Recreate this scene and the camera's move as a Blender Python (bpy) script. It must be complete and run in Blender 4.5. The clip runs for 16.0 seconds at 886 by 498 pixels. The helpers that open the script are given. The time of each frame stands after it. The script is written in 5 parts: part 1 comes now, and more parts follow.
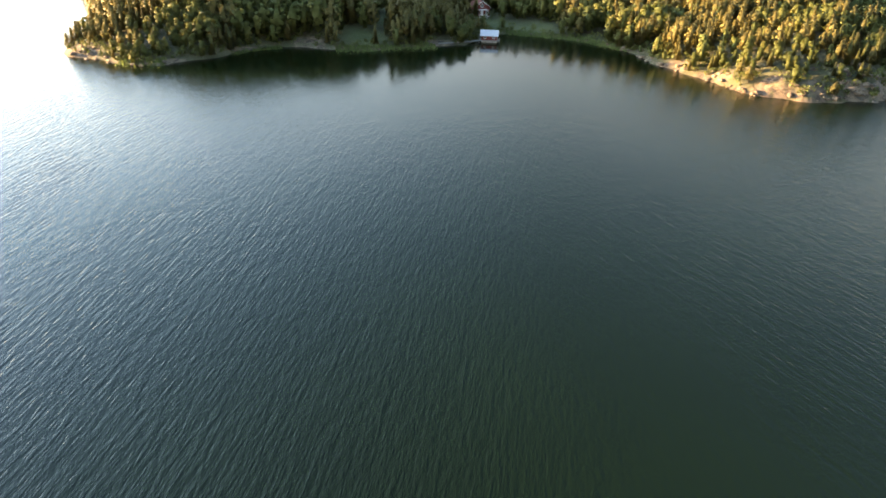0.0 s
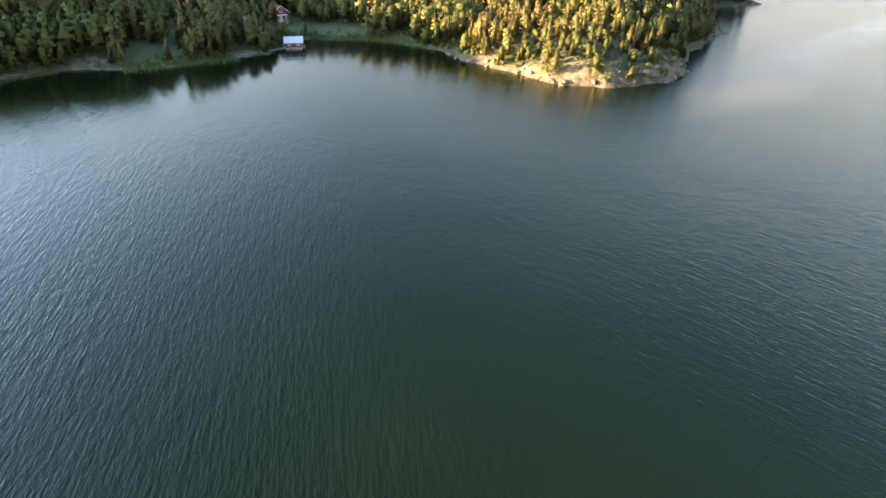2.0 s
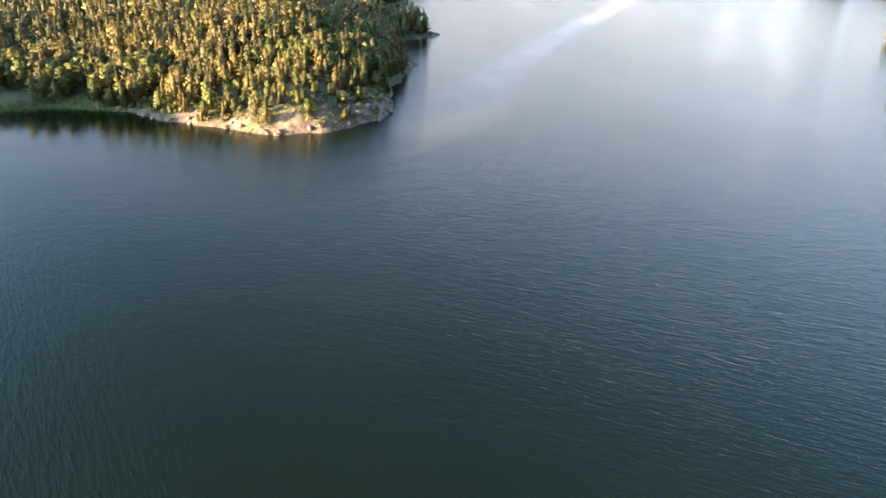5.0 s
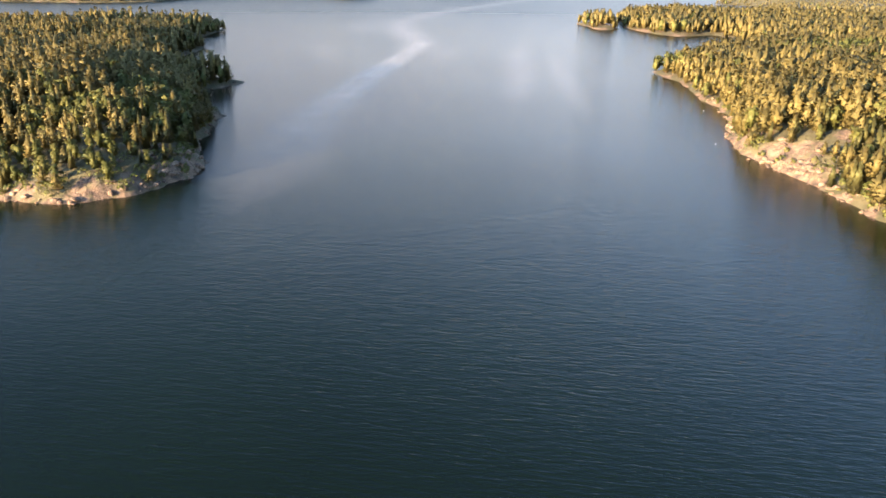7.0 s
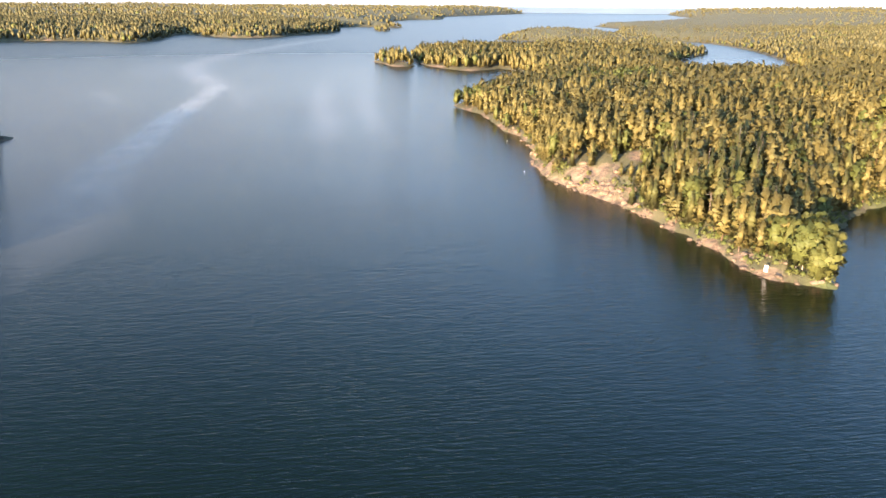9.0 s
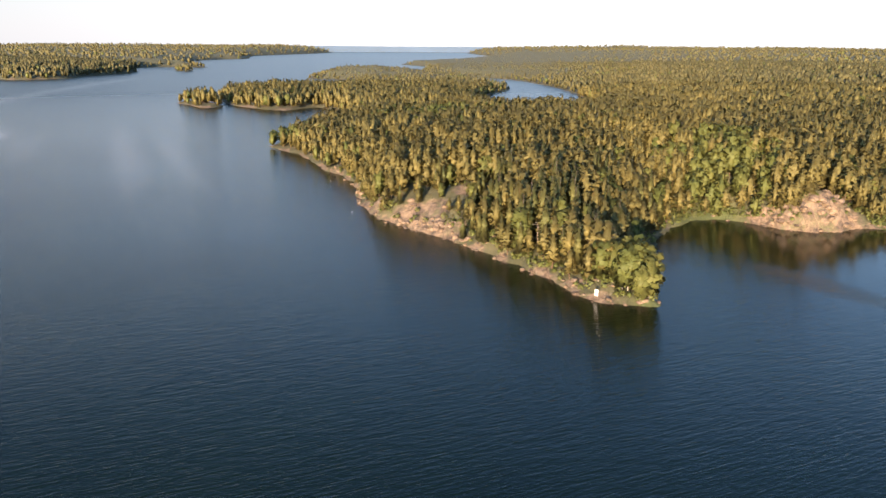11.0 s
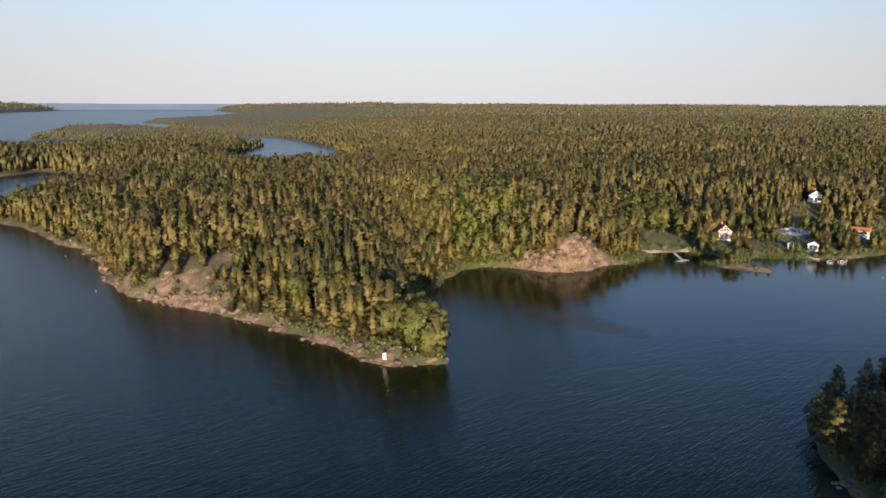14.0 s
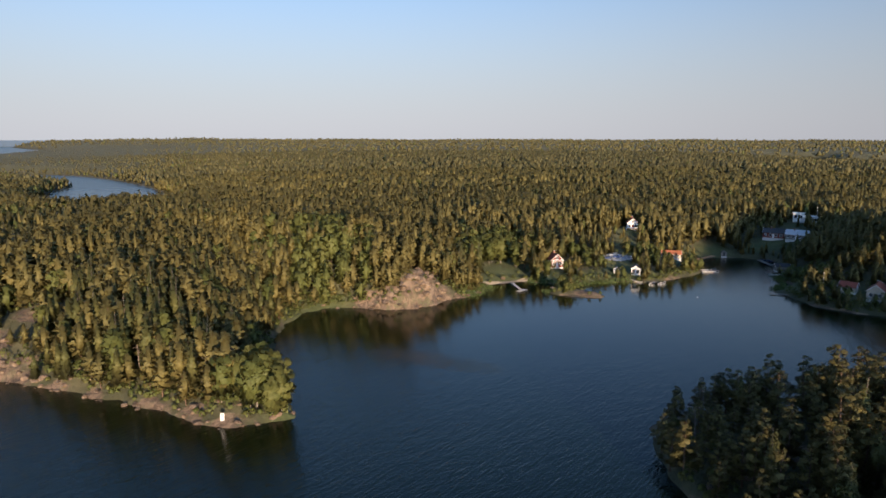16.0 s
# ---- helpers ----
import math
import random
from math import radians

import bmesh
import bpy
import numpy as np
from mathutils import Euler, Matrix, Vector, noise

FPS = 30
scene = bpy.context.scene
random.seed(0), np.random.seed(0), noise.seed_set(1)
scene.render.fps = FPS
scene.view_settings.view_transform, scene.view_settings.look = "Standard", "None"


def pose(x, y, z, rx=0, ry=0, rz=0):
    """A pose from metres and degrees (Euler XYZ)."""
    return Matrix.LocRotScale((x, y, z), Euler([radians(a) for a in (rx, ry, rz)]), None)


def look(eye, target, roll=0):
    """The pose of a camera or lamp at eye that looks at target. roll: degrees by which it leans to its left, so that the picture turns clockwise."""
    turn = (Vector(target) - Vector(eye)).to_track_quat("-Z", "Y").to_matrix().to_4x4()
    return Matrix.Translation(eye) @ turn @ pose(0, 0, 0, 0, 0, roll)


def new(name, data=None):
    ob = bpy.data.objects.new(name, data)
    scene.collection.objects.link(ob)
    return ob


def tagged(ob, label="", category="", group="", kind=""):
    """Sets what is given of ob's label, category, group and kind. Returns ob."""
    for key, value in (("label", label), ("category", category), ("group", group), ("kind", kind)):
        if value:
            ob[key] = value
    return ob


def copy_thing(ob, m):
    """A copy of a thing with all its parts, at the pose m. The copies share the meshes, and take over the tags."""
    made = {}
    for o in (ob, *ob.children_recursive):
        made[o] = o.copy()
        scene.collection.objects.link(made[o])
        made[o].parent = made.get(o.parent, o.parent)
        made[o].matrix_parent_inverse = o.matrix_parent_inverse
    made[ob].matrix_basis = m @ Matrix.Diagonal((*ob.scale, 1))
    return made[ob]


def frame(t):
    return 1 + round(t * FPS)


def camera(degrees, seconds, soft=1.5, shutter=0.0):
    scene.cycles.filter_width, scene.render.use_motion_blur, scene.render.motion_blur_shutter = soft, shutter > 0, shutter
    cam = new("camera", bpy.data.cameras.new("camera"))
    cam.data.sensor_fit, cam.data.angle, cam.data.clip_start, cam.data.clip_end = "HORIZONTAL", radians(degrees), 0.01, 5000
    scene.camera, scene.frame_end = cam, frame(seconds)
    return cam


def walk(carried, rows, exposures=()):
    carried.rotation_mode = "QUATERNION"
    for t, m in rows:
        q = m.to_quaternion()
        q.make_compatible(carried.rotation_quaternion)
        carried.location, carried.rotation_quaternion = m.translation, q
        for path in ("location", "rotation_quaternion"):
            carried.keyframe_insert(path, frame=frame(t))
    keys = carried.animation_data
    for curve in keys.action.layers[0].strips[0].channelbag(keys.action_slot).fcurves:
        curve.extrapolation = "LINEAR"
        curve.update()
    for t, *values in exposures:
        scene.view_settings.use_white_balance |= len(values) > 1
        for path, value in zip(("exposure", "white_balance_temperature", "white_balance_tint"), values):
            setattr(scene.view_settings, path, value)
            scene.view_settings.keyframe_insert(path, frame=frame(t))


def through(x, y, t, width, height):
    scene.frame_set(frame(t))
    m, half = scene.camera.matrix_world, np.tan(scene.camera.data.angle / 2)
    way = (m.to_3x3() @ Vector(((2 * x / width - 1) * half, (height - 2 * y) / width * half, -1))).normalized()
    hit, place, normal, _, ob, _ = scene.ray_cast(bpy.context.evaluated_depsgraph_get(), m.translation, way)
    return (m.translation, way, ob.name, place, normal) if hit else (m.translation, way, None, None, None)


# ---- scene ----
cam = camera(64.57, 16.0, soft=1.6)
PATH = [
    (0, (-0.00, 0.00, 57.09), (0.01, 88.09, 9.75), 0.95),
    (0.5, (-0.75, 2.48, 57.35), (5.29, 90.35, 9.99), 0.76),
    (1, (-1.50, 4.87, 57.60), (10.64, 92.08, 10.19), 0.68),
    (1.5, (-2.06, 7.36, 57.81), (16.16, 93.46, 10.33), 0.69),
    (2, (-2.79, 9.94, 58.10), (21.65, 94.43, 10.52), 0.62),
    (2.5, (-3.26, 12.23, 58.39), (27.24, 94.69, 10.74), 0.63),
    (3, (-3.30, 14.50, 58.50), (33.10, 94.50, 10.80), 0.59),
    (3.5, (-2.99, 16.63, 58.57), (39.27, 94.15, 11.62), 0.56),
    (4, (-2.58, 18.70, 58.69), (45.50, 93.56, 13.05), 0.45),
    (6.5, (-1.20, 26.87, 60.26), (71.89, 82.62, 20.92), 0.82),
    (7, (-0.27, 28.62, 60.26), (76.95, 79.51, 22.21), 0.74),
    (7.5, (0.65, 30.28, 60.11), (81.65, 75.95, 23.34), 0.54),
    (8, (1.75, 32.02, 60.06), (86.16, 72.15, 24.52), 0.43),
    (8.5, (3.33, 33.76, 59.99), (90.72, 68.16, 25.65), 0.39),
    (9, (5.17, 35.28, 60.01), (95.18, 63.58, 26.91), 0.36),
    (11.5, (13.54, 40.31, 59.81), (109.85, 38.79, 32.91), 0.37),
    (12, (15.13, 40.89, 59.81), (111.53, 33.91, 34.17), 0.41),
    (12.5, (16.85, 41.26, 59.85), (113.04, 28.83, 35.48), 0.37),
    (13, (18.71, 41.53, 59.79), (114.34, 23.57, 36.69), 0.29),
    (13.5, (20.63, 41.68, 59.85), (115.37, 18.27, 38.02), 0.30),
    (14, (22.50, 41.82, 59.93), (116.01, 12.97, 39.35), 0.27),
    (14.5, (24.33, 41.82, 59.92), (116.25, 7.51, 40.58), 0.23),
    (15, (26.13, 41.63, 59.99), (116.08, 1.87, 41.88), 0.20),
    (15.5, (28.05, 41.31, 59.89), (115.67, -3.84, 43.02), 0.16),
    (16, (30.05, 40.82, 60.00), (114.96, -9.60, 44.28), 0.10),
]
walk(cam, [(t, look(eye, target, roll)) for t, eye, target, roll in PATH],
     exposures=[(0.0, 3.68, 9800, 14), (2.0, 3.95, 8900, 15), (4.0, 3.94, 7700, 18), (7.0, 3.14, 7200, 21), (9.0, 3.02, 6600, 16), (11.5, 2.1, 6550, 15), (12.5, 1.88, 6550, 15), (16.0, 1.3, 6200, 15)])

# ---- world and sun ----
SUN_AZIMUTH, SUN_HEIGHT = radians(-75.4), radians(8.0)
world = bpy.data.worlds.new("evening_sky")
scene.world = world
world.use_nodes = True
wn = world.node_tree.nodes
sky = wn.new("ShaderNodeTexSky")
sky.sky_type, sky.sun_disc = "NISHITA", False
sky.sun_elevation, sky.sun_rotation = SUN_HEIGHT, SUN_AZIMUTH
sky.altitude, sky.air_density, sky.dust_density, sky.ozone_density = 0, 1.0, 0.5, 3.7
wn["Background"].inputs["Strength"].default_value = 0.095
# summer haze low over the horizon, stronger towards the sun
HAZE, HAZE_DEPTH = (2.66, 2.70, 2.76), 21.0
wl = world.node_tree.links
coord, split = wn.new("ShaderNodeTexCoord"), wn.new("ShaderNodeSeparateXYZ")
wl.new(coord.outputs["Generated"], split.inputs[0])
up = wn.new("ShaderNodeMath")
up.operation, up.inputs[1].default_value = "MULTIPLY", -HAZE_DEPTH
square = wn.new("ShaderNodeMath")
square.operation = "MULTIPLY"
wl.new(split.outputs["Z"], square.inputs[0]), wl.new(split.outputs["Z"], square.inputs[1])
wl.new(square.outputs[0], up.inputs[0])
thin = wn.new("ShaderNodeMath")
thin.operation, thin.use_clamp = "EXPONENT", True
wl.new(up.outputs[0], thin.inputs[0])
share = wn.new("ShaderNodeMath")
share.operation, share.inputs[1].default_value = "MULTIPLY", 0.92
wl.new(thin.outputs[0], share.inputs[0])
aim = wn.new("ShaderNodeVectorMath")
aim.operation = "DOT_PRODUCT"
aim.inputs[1].default_value = (math.sin(SUN_AZIMUTH), math.cos(SUN_AZIMUTH), 0)
wl.new(coord.outputs["Generated"], aim.inputs[0])
glow = wn.new("ShaderNodeMapRange")
glow.inputs["From Min"].default_value, glow.inputs["From Max"].default_value = 0.1, 1.0
glow.inputs["To Min"].default_value, glow.inputs["To Max"].default_value = 1.0, 3.2
wl.new(aim.outputs["Value"], glow.inputs["Value"])
haze = wn.new("ShaderNodeRGB")
haze.outputs[0].default_value = (*HAZE, 1)
lit = wn.new("ShaderNodeVectorMath")
lit.operation = "SCALE"
square_on, dim, both = wn.new("ShaderNodeMath"), wn.new("ShaderNodeMath"), wn.new("ShaderNodeMath")
square_on.operation, dim.operation, both.operation = "MULTIPLY", "MULTIPLY_ADD", "MULTIPLY"
wl.new(aim.outputs["Value"], square_on.inputs[0]), wl.new(aim.outputs["Value"], square_on.inputs[1])
wl.new(square_on.outputs[0], dim.inputs[0])
dim.inputs[1].default_value, dim.inputs[2].default_value = 0.42, 0.58  # a clear sky is dimmest square to the sun
wl.new(glow.outputs[0], both.inputs[0]), wl.new(dim.outputs[0], both.inputs[1])
wl.new(both.outputs[0], lit.inputs["Scale"])
blend = wn.new("ShaderNodeMix")
blend.data_type = "RGBA"
wl.new(share.outputs[0], blend.inputs["Factor"]), wl.new(sky.outputs["Color"], [i for i in blend.inputs if i.name == "A" and i.type == "RGBA"][0])
wl.new(haze.outputs[0], [i for i in blend.inputs if i.name == "B" and i.type == "RGBA"][0])
wl.new([o for o in blend.outputs if o.type == "RGBA"][0], lit.inputs[0])
wl.new(lit.outputs[0], wn["Background"].inputs["Color"])

sun = new("sun", bpy.data.lights.new("sun", "SUN"))
sun.data.energy, sun.data.angle, sun.data.color = 4.35, radians(0.6), (1.0, 0.735, 0.46)
sun_from = Vector((math.sin(SUN_AZIMUTH) * math.cos(SUN_HEIGHT), math.cos(SUN_AZIMUTH) * math.cos(SUN_HEIGHT), math.sin(SUN_HEIGHT)))
sun.matrix_world = look(sun_from * 900, (0, 0, 0))


# ---- materials ----
class Mat:
    """A node material under construction: n() adds a node, link() joins sockets."""

    def __init__(self, name):
        self.m = bpy.data.materials.new(name)
        self.m.use_nodes = True
        self.t = self.m.node_tree
        self.b = self.t.nodes["Principled BSDF"]
        self.out = self.t.nodes["Material Output"]

    def n(self, kind, **props):
        node = self.t.nodes.new("ShaderNode" + kind)
        for key, value in props.items():
            if key == "inputs":
                for k, v in value.items():
                    node.inputs[k].default_value = v
            elif key == "operation":
                node.operation = value
            elif key == "blend_type":
                node.data_type, node.blend_type = "RGBA", value
            elif key == "attribute_name":
                node.attribute_name = value
            elif key == "feature":
                node.feature = value
            elif key == "bands_direction":
                node.bands_direction = value
        return node

    def link(self, a, b):
        self.t.links.new(a, b)
        return self

    def ramp(self, source, stops):
        r = self.n("ValToRGB")
        e = r.color_ramp.elements
        while len(e) < len(stops):
            e.new(0.5)
        for el, (p, c) in zip(e, stops):
            el.position, el.color = p, (*c, 1)
        self.link(source, r.inputs["Fac"])
        return r.outputs["Color"]

    def place(self):
        return self.n("NewGeometry").outputs["Position"]

    def noise(self, scale, detail=4, rough=0.55, vector=None, distortion=0.0):
        x = self.n("TexNoise", inputs={"Scale": scale, "Detail": detail, "Roughness": rough, "Distortion": distortion})
        self.link(vector or self.place(), x.inputs["Vector"])
        return x.outputs["Fac"]

    def math(self, op, a, b=None, c=None):
        x = self.n("Math", operation=op)
        for i, v in enumerate((a, b, c)):
            if v is None:
                continue
            if isinstance(v, (int, float)):
                x.inputs[i].default_value = v
            else:
                self.link(v, x.inputs[i])
        return x.outputs[0]

    def mix(self, fac, a, b, blend="MIX"):
        x = self.n("Mix", blend_type=blend)
        for name, v in (("Factor", fac), ("A", a), ("B", b)):
            s = [i for i in x.inputs if i.name == name and i.type == ("VALUE" if name == "Factor" else "RGBA")][0]
            if isinstance(v, (int, float)):
                s.default_value = v
            elif isinstance(v, tuple):
                s.default_value = (*v, 1)
            else:
                self.link(v, s)
        return [o for o in x.outputs if o.type == "RGBA"][0]

    def bump(self, height, strength, distance=0.1):
        x = self.n("Bump", inputs={"Strength": strength, "Distance": distance})
        self.link(height, x.inputs["Height"])
        self.link(x.outputs["Normal"], self.b.inputs["Normal"])
        return x


def simple(name, color, rough=0.6, metal=0.0, grain=3.0, amount=0.25, bump=0.0):
    """A painted or plain surface with mild grain and stains."""
    k = Mat(name)
    dark = tuple(c * (1 - amount) for c in color)
    light = tuple(min(1, c * (1 + amount * 0.6)) for c in color)
    k.link(k.ramp(k.noise(grain, 6), [(0.3, dark), (0.55, color), (0.75, light)]), k.b.inputs["Base Color"])
    k.b.inputs["Roughness"].default_value, k.b.inputs["Metallic"].default_value = rough, metal
    if bump:
        k.bump(k.noise(grain * 6, 4), bump, 0.02)
    return k.m


def foliage(name, low, mid, high, by_object, through=0.28):
    """Leaves or needles: tint per tree, grain inside the crown, some light passing through."""
    k = Mat(name)
    if by_object:
        tint = k.n("ObjectInfo").outputs["Random"]
    else:
        tint = k.n("Attribute", attribute_name="tint").outputs["Fac"]
    fac = k.math("ADD", k.math("MULTIPLY", tint, 0.65), k.math("MULTIPLY", k.noise(0.5, 3), 0.35))
    col = k.ramp(fac, [(0.12, low), (0.5, mid), (0.88, high)])
    leaf = k.n("NewGeometry").outputs["Random Per Island"]
    col = k.mix(1.0, col, k.ramp(leaf, [(0.0, (0.90, 0.90, 0.90)), (1.0, (1.09, 1.09, 1.06))]), "MULTIPLY")
    col = k.mix(1.0, col, k.ramp(k.noise(1.6, 5, 0.7), [(0.32, (0.86, 0.86, 0.86)), (0.66, (1.12, 1.12, 1.09))]), "MULTIPLY")
    k.link(col, k.b.inputs["Base Color"])
    k.b.inputs["Roughness"].default_value = 0.65
    if not by_object:
        k.bump(k.noise(0.9, 5, 0.65), 0.4, 0.6)
    k.b.inputs["Specular IOR Level"].default_value = 0.25
    tr = k.n("BsdfTranslucent")
    k.link(col, tr.inputs["Color"])
    mx = k.n("MixShader", inputs={"Fac": through})
    k.link(k.b.outputs[0], mx.inputs[1]).link(tr.outputs[0], mx.inputs[2]).link(mx.outputs[0], k.out.inputs["Surface"])
    return k.m


PINE = ((0.106, 0.096, 0.034), (0.141, 0.122, 0.042), (0.165, 0.139, 0.047))
SPRUCE = ((0.080, 0.088, 0.032), (0.109, 0.110, 0.038), (0.135, 0.128, 0.043))
LEAFY = ((0.072, 0.088, 0.024), (0.100, 0.112, 0.031), (0.130, 0.130, 0.038))
M_PINE = foliage("pine_needles", *PINE, True)
M_SPRUCE = foliage("spruce_needles", *SPRUCE, True)
M_LEAFY = foliage("broad_leaves", *LEAFY, True, 0.30)
M_WOODS = foliage("woods_needles", (0.108, 0.097, 0.035), (0.142, 0.122, 0.042), (0.164, 0.138, 0.047), False)
M_WOODS_LEAFY = foliage("woods_leaves", *LEAFY, False, 0.30)
# Base colour greyed for distance haze, darkened since bare crown cores catch much sun.
M_WOODS_HAZED_DIM = foliage("hazed_dim_woods_needles", (0.078, 0.076, 0.034), (0.106, 0.096, 0.040), (0.130, 0.113, 0.045), False)
M_REED = foliage("reed_blades", (0.065, 0.095, 0.028), (0.095, 0.130, 0.040), (0.135, 0.155, 0.055), False, 0.4)
M_BARK_PINE = simple("pine_bark", (0.115, 0.068, 0.042), 0.85, grain=1.5, amount=0.5, bump=0.4)
M_BARK = simple("grey_bark", (0.13, 0.105, 0.085), 0.9, grain=2.0, amount=0.5, bump=0.4)
M_BARK_BIRCH = simple("birch_bark", (0.22, 0.19, 0.15), 0.8, grain=3.0, amount=0.55)
M_DEAD = simple("bleached_dead_wood", (0.17, 0.135, 0.105), 0.85, grain=2.0, amount=0.4)


def rock_color(k, base_noise):
    return k.ramp(base_noise, [(0.34, (0.042, 0.034, 0.028)), (0.45, (0.112, 0.078, 0.053)), (0.57, (0.188, 0.131, 0.083)), (0.76, (0.240, 0.178, 0.122))])


def rock_material():
    k = Mat("granite")
    col = rock_color(k, k.noise(0.35, 8, 0.62, distortion=0.4))
    crack = k.n("TexVoronoi", feature="DISTANCE_TO_EDGE", inputs={"Scale": 0.30})
    k.link(k.place(), crack.inputs["Vector"])
    cracks = k.ramp(crack.outputs["Distance"], [(0.0, (0.45, 0.42, 0.40)), (0.07, (1, 1, 1))])
    col = k.mix(1.0, col, cracks, "MULTIPLY")
    lichen = k.ramp(k.noise(1.6, 6, 0.7), [(0.56, (0, 0, 0)), (0.70, (1, 1, 1))])
    col = k.mix(k.math("MULTIPLY", lichen, 0.55), col, (0.16, 0.15, 0.10))
    k.link(col, k.b.inputs["Base Color"])
    k.b.inputs["Roughness"].default_value = 0.85
    k.bump(k.math("ADD", k.noise(0.8, 8, 0.65), k.math("MULTIPLY", crack.outputs["Distance"], 0.6)), 0.9, 0.6)
    return k.m


def ground_material():
    """Forest floor, grass and bare granite, each where the sheet's own zones say."""
    k = Mat("ground")
    floor_col = k.ramp(k.noise(0.12, 7, 0.6), [(0.3, (0.035, 0.038, 0.016)), (0.5, (0.065, 0.062, 0.026)), (0.7, (0.105, 0.092, 0.045))])
    grass = k.ramp(k.noise(0.20, 7, 0.65), [(0.3, (0.052, 0.068, 0.020)), (0.55, (0.082, 0.096, 0.030)), (0.75, (0.125, 0.120, 0.048))])
    rock = rock_color(k, k.noise(0.30, 9, 0.65, distortion=0.5))
    crack = k.n("TexVoronoi", feature="DISTANCE_TO_EDGE", inputs={"Scale": 0.16})
    warp = k.n("TexNoise", inputs={"Scale": 0.25, "Detail": 4})
    k.link(k.place(), warp.inputs["Vector"])
    v = k.n("VectorMath")
    v.operation = "MULTIPLY_ADD"
    k.link(warp.outputs["Color"], v.inputs[0])
    v.inputs[1].default_value = (10, 10, 10)
    k.link(k.place(), v.inputs[2]).link(v.outputs[0], crack.inputs["Vector"])
    rock = k.mix(1.0, rock, k.ramp(crack.outputs["Distance"], [(0.0, (0.5, 0.48, 0.46)), (0.06, (1, 1, 1))]), "MULTIPLY")
    moss = k.ramp(k.noise(0.22, 7, 0.7), [(0.50, (0, 0, 0)), (0.62, (1, 1, 1))])
    rock = k.mix(k.math("MULTIPLY", moss, 0.75), rock, (0.085, 0.085, 0.038))
    z_rock = k.n("Attribute", attribute_name="rock").outputs["Fac"]
    z_grass = k.n("Attribute", attribute_name="grass").outputs["Fac"]
    edge = k.noise(0.35, 6, 0.7)
    f_rock = k.ramp(k.math("ADD", z_rock, k.math("MULTIPLY", k.math("SUBTRACT", edge, 0.5), 1.1)), [(0.42, (0, 0, 0)), (0.58, (1, 1, 1))])
    col = k.mix(z_grass, floor_col, grass)
    roof = k.ramp(k.noise(0.05, 8, 0.7), [(0.3, (0.070, 0.074, 0.030)), (0.7, (0.120, 0.110, 0.044))])
    col = k.mix(k.n("Attribute", attribute_name="treetops").outputs["Fac"], col, roof)
    col = k.mix(f_rock, col, rock)
    k.link(col, k.b.inputs["Base Color"])
    k.b.inputs["Roughness"].default_value = 0.9
    k.bump(k.math("ADD", k.noise(0.6, 9, 0.68), k.math("MULTIPLY", k.math("MULTIPLY", crack.outputs["Distance"], f_rock), 0.5)), 0.8, 0.9)
    return k.m


